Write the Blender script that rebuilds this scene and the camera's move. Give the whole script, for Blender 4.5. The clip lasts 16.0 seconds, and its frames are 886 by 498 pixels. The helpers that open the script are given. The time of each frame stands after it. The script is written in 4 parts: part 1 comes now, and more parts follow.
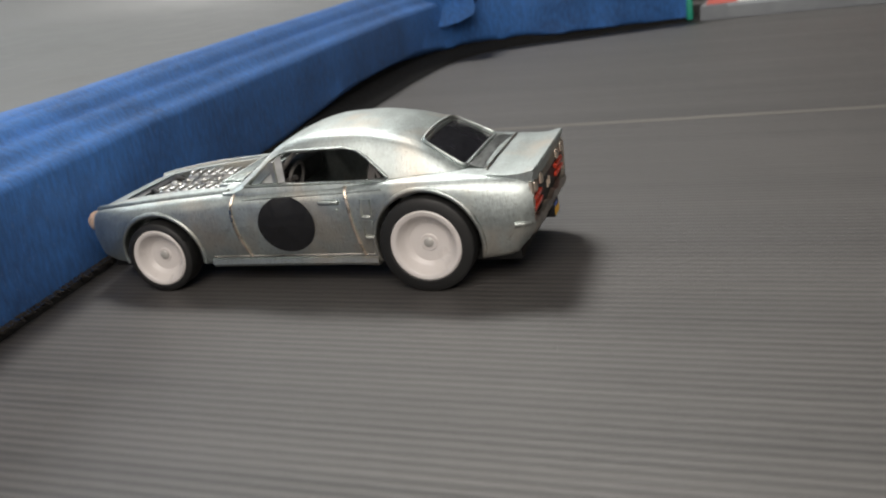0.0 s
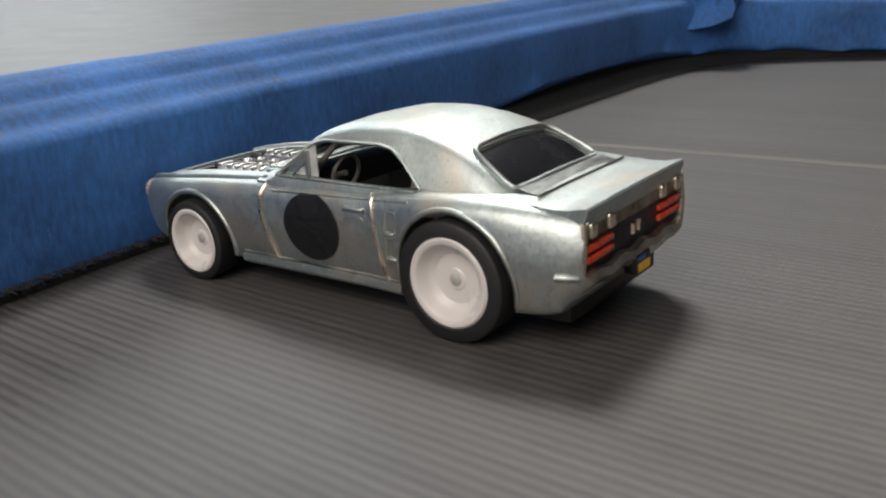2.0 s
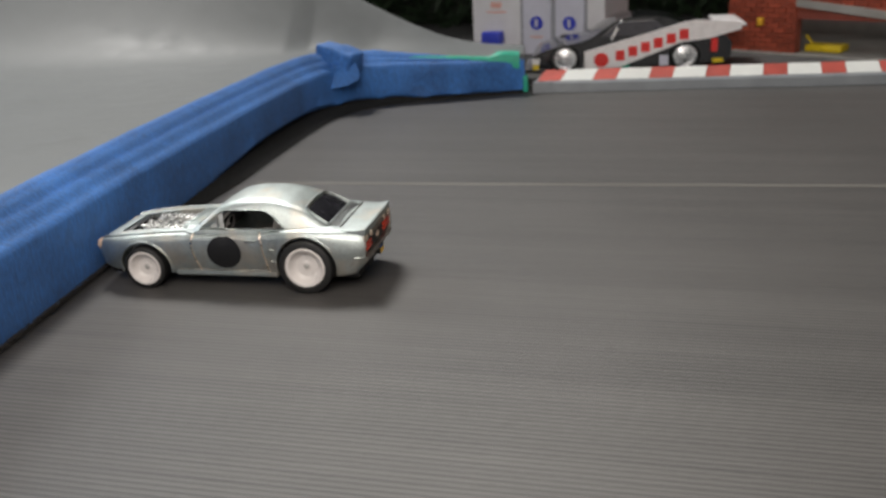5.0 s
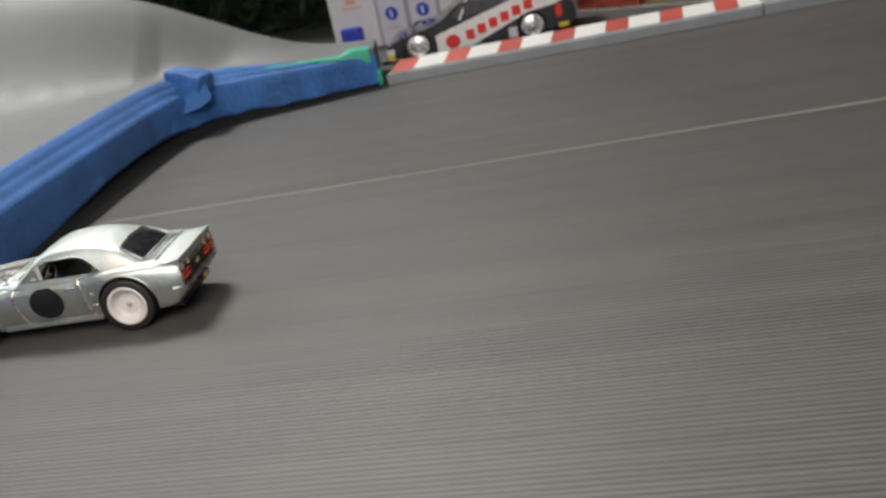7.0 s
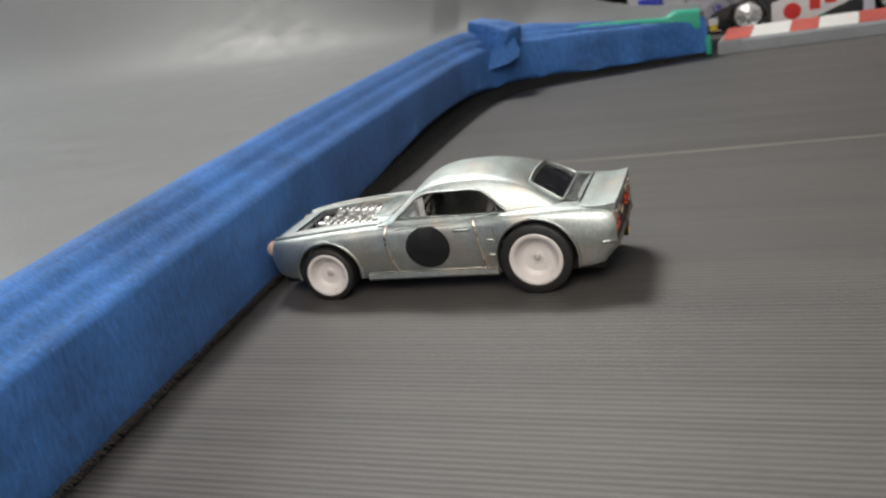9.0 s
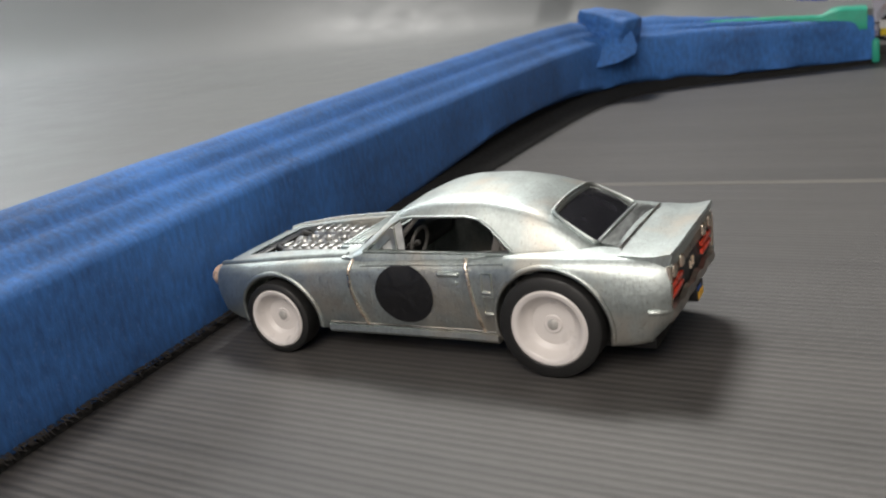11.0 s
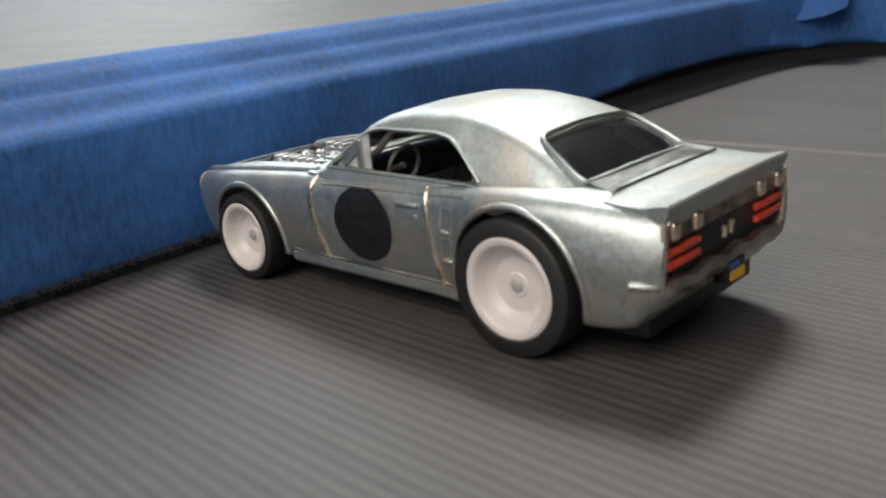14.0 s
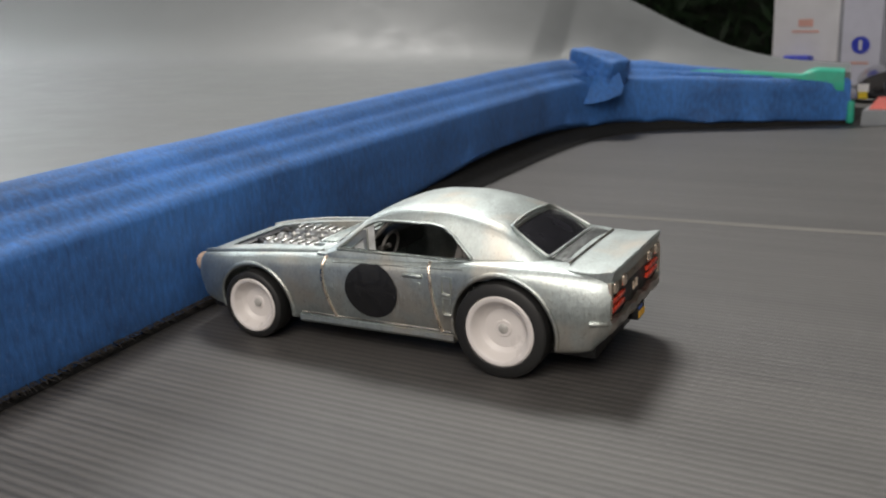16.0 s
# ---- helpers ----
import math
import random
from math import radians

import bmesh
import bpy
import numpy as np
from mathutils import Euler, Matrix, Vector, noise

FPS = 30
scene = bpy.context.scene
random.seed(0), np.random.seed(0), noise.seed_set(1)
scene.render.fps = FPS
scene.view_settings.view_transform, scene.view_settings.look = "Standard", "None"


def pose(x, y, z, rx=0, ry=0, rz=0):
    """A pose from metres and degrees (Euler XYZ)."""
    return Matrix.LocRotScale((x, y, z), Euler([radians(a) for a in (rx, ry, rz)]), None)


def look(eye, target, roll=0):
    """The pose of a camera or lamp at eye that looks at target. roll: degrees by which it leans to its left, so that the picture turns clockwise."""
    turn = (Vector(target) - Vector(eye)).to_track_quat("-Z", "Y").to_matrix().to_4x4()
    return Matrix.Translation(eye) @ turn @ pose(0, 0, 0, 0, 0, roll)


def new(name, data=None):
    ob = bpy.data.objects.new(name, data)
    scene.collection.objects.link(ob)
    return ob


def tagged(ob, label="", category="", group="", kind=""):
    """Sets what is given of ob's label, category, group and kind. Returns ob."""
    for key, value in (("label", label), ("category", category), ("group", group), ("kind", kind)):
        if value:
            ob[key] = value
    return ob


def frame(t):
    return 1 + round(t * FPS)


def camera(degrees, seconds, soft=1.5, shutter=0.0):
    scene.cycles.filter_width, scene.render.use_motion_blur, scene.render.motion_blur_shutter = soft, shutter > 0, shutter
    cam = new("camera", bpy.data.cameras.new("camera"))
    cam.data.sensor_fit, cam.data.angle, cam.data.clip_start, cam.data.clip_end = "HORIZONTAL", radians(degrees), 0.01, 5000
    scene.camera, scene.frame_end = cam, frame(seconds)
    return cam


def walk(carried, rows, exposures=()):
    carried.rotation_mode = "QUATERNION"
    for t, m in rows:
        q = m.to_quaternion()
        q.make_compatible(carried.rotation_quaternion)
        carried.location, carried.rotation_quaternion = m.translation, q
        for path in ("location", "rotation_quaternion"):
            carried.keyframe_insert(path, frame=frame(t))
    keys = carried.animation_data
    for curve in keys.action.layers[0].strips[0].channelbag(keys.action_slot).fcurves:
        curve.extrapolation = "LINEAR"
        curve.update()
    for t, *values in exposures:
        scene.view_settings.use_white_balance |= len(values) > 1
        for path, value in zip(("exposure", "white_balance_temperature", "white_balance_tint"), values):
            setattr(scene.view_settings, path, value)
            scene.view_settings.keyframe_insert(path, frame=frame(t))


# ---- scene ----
CM, MM = 0.01, 0.001

# ---- the camera and its way ----
cam = camera(51.7, 16.0, 2.1, 0.0)
cam.data.dof.use_dof, cam.data.dof.focus_distance, cam.data.dof.aperture_fstop = True, 0.140, 52.0
PATH = [
    (0, (0.063, -0.131, 0.05), (0.0326, -0.0418, 0.01655), -7.6),
    (0.5, (0.065, -0.123, 0.051), (0.02794, -0.03573, 0.01919), -6.8),
    (1, (0.081, -0.11, 0.053), (0.0319, -0.0286, 0.02195), -6.7),
    (1.5, (0.082, -0.099, 0.046), (0.02884, -0.01948, 0.01684), -5.2),
    (2, (0.079, -0.091, 0.042), (0.02093, -0.01562, 0.01124), -3.7),
    (2.5, (0.081, -0.086, 0.04), (0.02192, -0.01112, 0.00996), -1.4),
    (3, (0.083, -0.127, 0.047), (0.03445, -0.0448, 0.01725), -1.3),
    (3.5, (0.085, -0.14, 0.056), (0.04336, -0.05471, 0.0245), -1.4),
    (4, (0.092, -0.163, 0.072), (0.0575, -0.0748, 0.0399), -2.2),
    (4.5, (0.091, -0.175, 0.089), (0.06405, -0.08439, 0.0564), -3.0),
    (5, (0.101, -0.22, 0.089), (0.0813, -0.12808, 0.05489), -3.1),
    (5.2, (0.11, -0.224, 0.086), (0.09225, -0.1318, 0.0516), -4.5),
    (7.3, (0.137, -0.22, 0.091), (0.1224, -0.12795, 0.05475), -11.7),
    (7.5, (0.128, -0.221, 0.088), (0.1135, -0.12882, 0.05206), -10.8),
    (8, (0.097, -0.208, 0.079), (0.08111, -0.11484, 0.04631), -8.7),
    (8.5, (0.068, -0.175, 0.069), (0.045, -0.083, 0.03725), -7.3),
    (8.7, (0.06, -0.179, 0.068), (0.0326, -0.08816, 0.0364), -8.8),
    (10.8, (0.066, -0.127, 0.057), (0.02061, -0.04326, 0.02655), -7.4),
    (11, (0.064, -0.118, 0.053), (0.01756, -0.03422, 0.02431), -7.9),
    (11.5, (0.076, -0.096, 0.054), (0.02184, -0.01773, 0.02334), -7.4),
    (12, (0.073, -0.102, 0.046), (0.01675, -0.02495, 0.016), -5.8),
    (12.5, (0.071, -0.093, 0.044), (0.01111, -0.01906, 0.01325), -6.3),
    (13, (0.076, -0.089, 0.042), (0.01267, -0.01837, 0.01036), -6.3),
    (13.5, (0.077, -0.087, 0.042), (0.01091, -0.01872, 0.01086), -5.8),
    (14, (0.075, -0.08, 0.038), (0.0088, -0.0112, 0.00825), -4.6),
    (14.5, (0.077, -0.084, 0.036), (0.01302, -0.01237, 0.00816), -4.4),
    (15, (0.08, -0.099, 0.045), (0.01854, -0.02499, 0.0177), -2.9),
    (15.5, (0.082, -0.12, 0.05), (0.02639, -0.04159, 0.02245), -3.6),
    (16, (0.072, -0.127, 0.053), (0.02671, -0.04178, 0.02681), -2.6),
]
walk(cam, [(t, look(eye, target, roll)) for t, eye, target, roll in PATH], [(0.0, 0.0), (5.0, 0.06), (7.5, 0.26), (8.0, 0.24), (8.5, 0.10), (11.0, 0.10), (14.0, 0.05), (15.0, -0.08), (16.0, 0.04)])

# ---- light: a lamp behind and above the barrier, window light, added fills, room walls ----
world = bpy.data.worlds.new("room_air")
scene.world = world
world.use_nodes = True
world.node_tree.nodes["Background"].inputs[0].default_value = (0.95, 0.97, 1.0, 1)
world.node_tree.nodes["Background"].inputs[1].default_value = 0.015


def area_lamp(name, eye, target, sx, sy, watts, colour):
    data = bpy.data.lights.new(name, "AREA")
    data.shape, data.size, data.size_y, data.energy, data.color = "RECTANGLE", sx, sy, watts, colour
    ob = new(name, data)
    ob.matrix_world = look(eye, target)
    return ob


area_lamp("shop_lamp_light", (-0.47, 0.80, 1.30), (0, 0, 0), 0.40, 0.30, 18, (1.0, 0.97, 0.93))
# Two added fills, overhead and near the camera, brighten flank, belt and barrier face.
area_lamp("ceiling_light", (0.15, -1.2, 1.88), (0.1, -0.4, 0), 1.6, 1.2, 12, (1.0, 0.98, 0.95))
area_lamp("work_lamp_light", (0.06, -0.28, 0.24), (-0.03, -0.04, 0), 0.30, 0.20, 1.05, (1.0, 0.91, 0.83))
area_lamp("window_light", (-2.5, 1.0, 1.35), (0, 0, 0), 1.6, 0.9, 27, (0.90, 0.96, 1.0))


# ---- materials ----
def link(m, a, b):
    m.node_tree.links.new(a, b)


def material(name, colour, rough=0.5, metal=0.0, vary=0.12, scale=300.0, bump=0.0, bump_scale=3000.0, depth=0.0001,
             stretch=(1, 1, 1), rough_vary=0.1, random_tint=0.0, coat=0.0, second=None, stain=60.0):
    """Principled surface with noise at two scales in colour and roughness, and fine relief."""
    m = bpy.data.materials.new(name)
    m.use_nodes = True
    n = m.node_tree.nodes
    b = n["Principled BSDF"]
    b.inputs["Metallic"].default_value = metal
    b.inputs["Coat Weight"].default_value = coat
    co = n.new("ShaderNodeTexCoord")
    mp = n.new("ShaderNodeMapping")
    mp.inputs["Scale"].default_value = stretch
    link(m, co.outputs["Object"], mp.inputs["Vector"])
    fine, broad = n.new("ShaderNodeTexNoise"), n.new("ShaderNodeTexNoise")
    fine.inputs["Scale"].default_value, fine.inputs["Detail"].default_value = scale, 6
    broad.inputs["Scale"].default_value, broad.inputs["Detail"].default_value = stain, 3
    link(m, mp.outputs[0], fine.inputs["Vector"])
    link(m, mp.outputs[0], broad.inputs["Vector"])
    add = n.new("ShaderNodeMath")
    add.operation = "ADD"
    link(m, fine.outputs[0], add.inputs[0])
    link(m, broad.outputs[0], add.inputs[1])
    ramp = n.new("ShaderNodeMapRange")
    ramp.inputs[1].default_value, ramp.inputs[2].default_value = 0.7, 1.3
    link(m, add.outputs[0], ramp.inputs[0])
    mix = n.new("ShaderNodeMix")
    mix.data_type = "RGBA"
    lo = second or tuple(c * (1 - vary) for c in colour)
    hi = tuple(min(1.0, c * (1 + vary)) for c in colour)
    mix.inputs[6].default_value, mix.inputs[7].default_value = (*lo, 1), (*hi, 1)
    link(m, ramp.outputs[0], mix.inputs[0])
    out = mix.outputs[2]
    if random_tint:
        info, hsv, rng = n.new("ShaderNodeObjectInfo"), n.new("ShaderNodeHueSaturation"), n.new("ShaderNodeMapRange")
        rng.inputs[3].default_value, rng.inputs[4].default_value = 1 - random_tint, 1 + random_tint
        link(m, info.outputs["Random"], rng.inputs[0])
        link(m, rng.outputs[0], hsv.inputs["Value"])
        link(m, out, hsv.inputs["Color"])
        out = hsv.outputs[0]
    link(m, out, b.inputs["Base Color"])
    rr = n.new("ShaderNodeMapRange")
    rr.inputs[1].default_value, rr.inputs[2].default_value = 0.3, 0.7
    rr.inputs[3].default_value, rr.inputs[4].default_value = max(0.02, rough - rough_vary), min(1, rough + rough_vary)
    link(m, fine.outputs[0], rr.inputs[0])
    link(m, rr.outputs[0], b.inputs["Roughness"])
    if bump:
        grain, bp = n.new("ShaderNodeTexNoise"), n.new("ShaderNodeBump")
        grain.inputs["Scale"].default_value, grain.inputs["Detail"].default_value = bump_scale, 4
        link(m, mp.outputs[0], grain.inputs["Vector"])
        bp.inputs["Strength"].default_value, bp.inputs["Distance"].default_value = bump, depth
        link(m, grain.outputs[0], bp.inputs["Height"])
        link(m, bp.outputs[0], b.inputs["Normal"])
    return m


zinc_edge = material("worn_zinc_edge", (0.86, 0.74, 0.62), 0.3, 1.0, 0.12, 900, 0.3, 3000, 0.00001)
zinc_brushed = material("brushed_grey_zinc", (0.55, 0.57, 0.56), 0.42, 1.0, 0.2, 1800, 0.7, 5000, 0.00003, stretch=(1, 0.3, 1), rough_vary=0.06, second=(0.30, 0.31, 0.31), stain=300)
tail_bronze = material("tarnished_warm_metal", (0.30, 0.25, 0.19), 0.36, 1.0, 0.5, 700, 0.6, 1800, 0.00005, second=(0.07, 0.055, 0.04), stain=220)
zinc_dark = material("tarnished_zinc", (0.36, 0.34, 0.31), 0.42, 1.0, 0.65, 420, 0.5, 1600, 0.00004)
engine_metal = material("cast_engine_metal", (0.62, 0.62, 0.60), 0.35, 0.9, 0.35, 900, 0.4, 2500, 0.00003)
rim_white = material("white_plastic", (0.60, 0.565, 0.545), 0.33, 0.0, 0.04, 300, 0.05, 1500, 0.00005)
rim_hub = material("grey_axle_end", (0.40, 0.39, 0.37), 0.45, 0.2, 0.1, 900)
rubber = material("black_tyre_rubber", (0.009, 0.009, 0.009), 0.6, 0.0, 0.3, 900, 0.2, 3000, 0.00005)
black_paint = material("black_print", (0.005, 0.005, 0.006), 0.5, 0.0, 0.3, 1200, 0.1, 3000, 0.00003)
black_plastic = material("black_plastic", (0.006, 0.006, 0.0065), 0.45, 0.0, 0.3, 800, 0.1, 2500, 0.00005)
black_foam_shade = material("black_foam_shade", (0.006, 0.006, 0.006), 0.9, 0.0, 0.3, 800, 0.3, 2500, 0.0001)
seat_plastic = material("dark_grey_seat_plastic", (0.20, 0.19, 0.18), 0.45, 0.0, 0.2, 700)
dark_glass = material("smoked_window_plastic", (0.042, 0.042, 0.052), 0.24, 0.0, 0.4, 160, rough_vary=0.05, coat=0.8)
clear_pane = material("clear_plastic_painted_sheen", (0.42, 0.43, 0.43), 0.22, 0.0, 0.35, 500, coat=0.4, rough_vary=0.05)
lamp_red = material("red_lamp_paint", (0.72, 0.07, 0.035), 0.3, 0.0, 0.1, 700)
plate_yellow = material("yellow_print", (0.75, 0.42, 0.03), 0.4, 0.0, 0.1, 900)
plate_blue = material("blue_print", (0.03, 0.10, 0.42), 0.4, 0.0, 0.1, 900)
amber = material("amber_lamp", (0.70, 0.50, 0.36), 0.3, 0.4, 0.1, 900)
hood_plastic = material("grey_textured_plastic", (0.168, 0.178, 0.182), 0.5, 0.0, 0.06, 120, 0.22, 1400, 0.0004, rough_vary=0.05, stain=6)
green_tape = material("green_tape", (0.03, 0.42, 0.28), 0.5, 0.0, 0.15, 300, 0.3, 2000, 0.0001)
kerb_grey = material("grey_kerb_plastic", (0.29, 0.31, 0.33), 0.45, 0.0, 0.10, 150, 0.1, 900, 0.0002)
kerb_white = material("white_kerb_paint", (0.70, 0.71, 0.68), 0.5, 0.0, 0.07, 200, 0.1, 900, 0.0001, random_tint=0.05)
kerb_red = material("worn_red_kerb_paint", (0.44, 0.08, 0.06), 0.5, 0.0, 0.25, 260, 0.1, 900, 0.0001, random_tint=0.12)
box_white = material("white_card", (0.72, 0.71, 0.74), 0.55, 0.0, 0.04, 120)
card_grey = material("grey_print", (0.33, 0.34, 0.38), 0.55, 0.0, 0.08, 200)
pale_print = material("pale_lilac_print", (0.62, 0.62, 0.72), 0.5, 0.0, 0.05, 200)
print_blue = material("blue_badge_print", (0.04, 0.06, 0.50), 0.4, 0.0, 0.1, 300)
print_pink = material("faded_red_print", (0.75, 0.42, 0.36), 0.5, 0.0, 0.1, 300)
model_black = material("glossy_black_model_paint", (0.012, 0.012, 0.014), 0.18, 0.0, 0.3, 300, coat=0.6)
model_white = material("white_model_paint", (0.80, 0.78, 0.78), 0.3, 0.0, 0.03, 300)
model_red = material("red_print", (0.70, 0.035, 0.03), 0.35, 0.0, 0.1, 500)
alloy = material("silver_alloy", (0.72, 0.73, 0.74), 0.28, 0.9, 0.15, 600)
brick_red = material("red_brick", (0.36, 0.07, 0.035), 0.75, 0.0, 0.35, 400, 0.5, 1500, 0.0003, random_tint=0.25)
mortar = material("red_brown_mortar", (0.30, 0.075, 0.05), 0.8, 0.0, 0.2, 400, 0.4, 1200, 0.0002)
concrete = material("pale_concrete", (0.32, 0.31, 0.29), 0.7, 0.0, 0.12, 150, 0.3, 900, 0.0002)
yellow_paint = material("yellow_paint", (0.75, 0.55, 0.02), 0.4, 0.0, 0.15, 300)
street_grey = material("dark_street_board", (0.05, 0.05, 0.05), 0.7, 0.0, 0.2, 120, 0.3, 800, 0.0003)
leaf = material("dark_green_artificial_leaf", (0.006, 0.020, 0.004), 0.8, 0.0, 0.5, 90)
dark_backing = material("dark_hedge_backing", (0.010, 0.014, 0.008), 0.9, 0.0, 0.4, 40)
wall_paint = material("pale_wall_paint", (0.74, 0.74, 0.73), 0.8, 0.0, 0.05, 4, stain=1.0)
wall_dark = material("dark_shading_wall", (0.16, 0.16, 0.16), 0.8, 0.0, 0.1, 4, stain=1.0)
floor_paint = material("grey_floor", (0.22, 0.22, 0.21), 0.6, 0.0, 0.15, 8, stain=1.5)
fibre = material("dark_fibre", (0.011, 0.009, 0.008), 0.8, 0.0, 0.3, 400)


def tape_material():
    m = material("blue_masking_tape", (0.036, 0.142, 0.415), 0.70, 0.0, 0.42, 1100, 0.8, 3600, 0.00012, stretch=(1, 1, 0.35), stain=55)
    n = m.node_tree.nodes
    b = n["Principled BSDF"]
    b.inputs["Sheen Weight"].default_value = 0.15
    base = b.inputs["Base Color"].links[0].from_socket
    co, speck, rng, mix = (n.new("ShaderNode" + k) for k in ("TexCoord", "TexNoise", "MapRange", "Mix"))
    speck.inputs["Scale"].default_value, speck.inputs["Detail"].default_value = 1300, 4
    link(m, co.outputs["Object"], speck.inputs["Vector"])
    rng.inputs[1].default_value, rng.inputs[2].default_value, rng.inputs[4].default_value = 0.60, 0.74, 0.28
    link(m, speck.outputs[0], rng.inputs[0])
    mix.data_type = "RGBA"
    mix.inputs[7].default_value = (0.19, 0.30, 0.62, 1)
    link(m, rng.outputs[0], mix.inputs[0])
    link(m, base, mix.inputs[6])
    link(m, mix.outputs[2], b.inputs["Base Color"])
    n["Principled BSDF"].inputs["Sheen Tint"].default_value = (0.5, 0.65, 1, 1)
    return m


def zinc_material():
    """Unpainted die-cast zinc: fine grain, warm handling wear in patches, small dark specks."""
    m = material("raw_zinc", (0.535, 0.59, 0.575), 0.47, 1.0, 0.07, 2600, 0.8, 3800, 0.00006, stretch=(1, 0.6, 0.5), rough_vary=0.06, second=(0.40, 0.435, 0.43), stain=260)
    n = m.node_tree.nodes
    b = n["Principled BSDF"]
    base = b.inputs["Base Color"].links[0].from_socket
    co = n.new("ShaderNodeTexCoord")

    def layer(scale, detail, lo, hi, strength, tint, under):
        noise, rng, mix = n.new("ShaderNodeTexNoise"), n.new("ShaderNodeMapRange"), n.new("ShaderNodeMix")
        noise.inputs["Scale"].default_value, noise.inputs["Detail"].default_value = scale, detail
        link(m, co.outputs["Object"], noise.inputs["Vector"])
        rng.inputs[1].default_value, rng.inputs[2].default_value, rng.inputs[4].default_value = lo, hi, strength
        link(m, noise.outputs[0], rng.inputs[0])
        mix.data_type = "RGBA"
        mix.inputs[7].default_value = (*tint, 1)
        link(m, rng.outputs[0], mix.inputs[0])
        link(m, under, mix.inputs[6])
        return mix.outputs[2]

    warm = layer(95, 5, 0.52, 0.64, 0.6, (0.60, 0.54, 0.46), base)
    specks = layer(2400, 2, 0.62, 0.70, 0.4, (0.20, 0.19, 0.17), warm)
    link(m, specks, b.inputs["Base Color"])
    return m


def belt_material():
    """Black running belt: fine ribs along its run, drawn-out scuffs and a few pale lines."""
    m = bpy.data.materials.new("running_belt")
    m.use_nodes = True
    n = m.node_tree.nodes
    b = n["Principled BSDF"]
    co = n.new("ShaderNodeTexCoord")
    mp = n.new("ShaderNodeMapping")
    mp.inputs["Scale"].default_value = (0.02, 1, 1)
    turn = n.new("ShaderNodeMapping")
    turn.inputs["Rotation"].default_value = (0, 0, radians(2.6))
    link(m, co.outputs["Object"], turn.inputs["Vector"])
    link(m, turn.outputs[0], mp.inputs["Vector"])
    fine, mid, broad, patch = (n.new("ShaderNodeTexNoise") for _ in range(4))
    for node, s, d in ((fine, 1100, 3), (mid, 330, 3), (broad, 60, 2)):
        node.inputs["Scale"].default_value, node.inputs["Detail"].default_value = s, d
        link(m, mp.outputs[0], node.inputs["Vector"])
    patch.inputs["Scale"].default_value, patch.inputs["Detail"].default_value = 14, 3
    link(m, co.outputs["Object"], patch.inputs["Vector"])
    wave = n.new("ShaderNodeTexWave")
    wave.bands_direction, wave.inputs["Scale"].default_value = "Y", 205.0
    wave.inputs["Distortion"].default_value, wave.inputs["Detail"].default_value = 2.6, 3
    wave.inputs["Detail Scale"].default_value = 60
    link(m, mp.outputs[0], wave.inputs["Vector"])

    def mixed(a, bb, f):
        x = n.new("ShaderNodeMix")
        x.inputs[0].default_value = f
        link(m, a, x.inputs[2])
        link(m, bb, x.inputs[3])
        return x.outputs[0]

    h = mixed(mixed(fine.outputs[0], mid.outputs[0], 0.45), wave.outputs["Fac"], 0.33)
    tone = mixed(h, mixed(broad.outputs[0], patch.outputs[0], 0.4), 0.38)
    ramp = n.new("ShaderNodeValToRGB")
    ramp.color_ramp.elements[0].position, ramp.color_ramp.elements[1].position = 0.33, 0.66
    ramp.color_ramp.elements[0].color = (0.020, 0.0186, 0.0174, 1)
    ramp.color_ramp.elements[1].color = (0.086, 0.0805, 0.0755, 1)
    link(m, tone, ramp.inputs[0])
    link(m, ramp.outputs[0], b.inputs["Base Color"])
    b.inputs["Roughness"].default_value = 0.55
    b.inputs["Specular IOR Level"].default_value = 0.8
    bp = n.new("ShaderNodeBump")
    bp.inputs["Strength"].default_value, bp.inputs["Distance"].default_value = 0.5, 0.00018
    link(m, h, bp.inputs["Height"])
    link(m, bp.outputs[0], b.inputs["Normal"])
    return m


hood_plastic.node_tree.nodes["Principled BSDF"].inputs["Specular IOR Level"].default_value = 0.3
tape = tape_material()
zamac = zinc_material()
belt_rubber = belt_material()
pale_line = material("pale_worn_line", (0.15, 0.142, 0.128), 0.6, 0.0, 0.3, 300, stretch=(0.05, 1, 1))


# ---- mesh helpers ----
def thing(name, label, category, group="", kind="", at=(0, 0, 0)):
    ob = tagged(new(name), label, category, group, kind)
    ob.location = at
    return ob


def part(name, bm, mat, parent=None, label="", smooth=35, unit=1.0, m=None):
    """Links a bmesh as one mesh object, under a thing or a part; unit: its metres."""
    if m is not None:
        bm.transform(m)
    if unit != 1.0:
        bm.transform(Matrix.Scale(unit, 4))
    bmesh.ops.recalc_face_normals(bm, faces=bm.faces)
    me = bpy.data.meshes.new(name)
    bm.to_mesh(me)
    bm.free()
    me.materials.append(mat)
    if smooth:
        me.polygons.foreach_set("use_smooth", [True] * len(me.polygons))
        me.set_sharp_from_angle(angle=radians(smooth))
    ob = new(name, me)
    if parent is not None:
        ob.parent = parent
    if label:
        ob["label"] = label
    return ob


def box(x0, x1, y0, y1, z0, z1, bevel=0.0, segments=2):
    bm = bmesh.new()
    bmesh.ops.create_cube(bm, size=1, matrix=Matrix.Translation(((x0 + x1) / 2, (y0 + y1) / 2, (z0 + z1) / 2))
                          @ Matrix.Diagonal((x1 - x0, y1 - y0, z1 - z0, 1)))
    if bevel:
        bmesh.ops.bevel(bm, geom=bm.edges[:], offset=bevel, segments=segments, profile=0.5, affect="EDGES")
    return bm


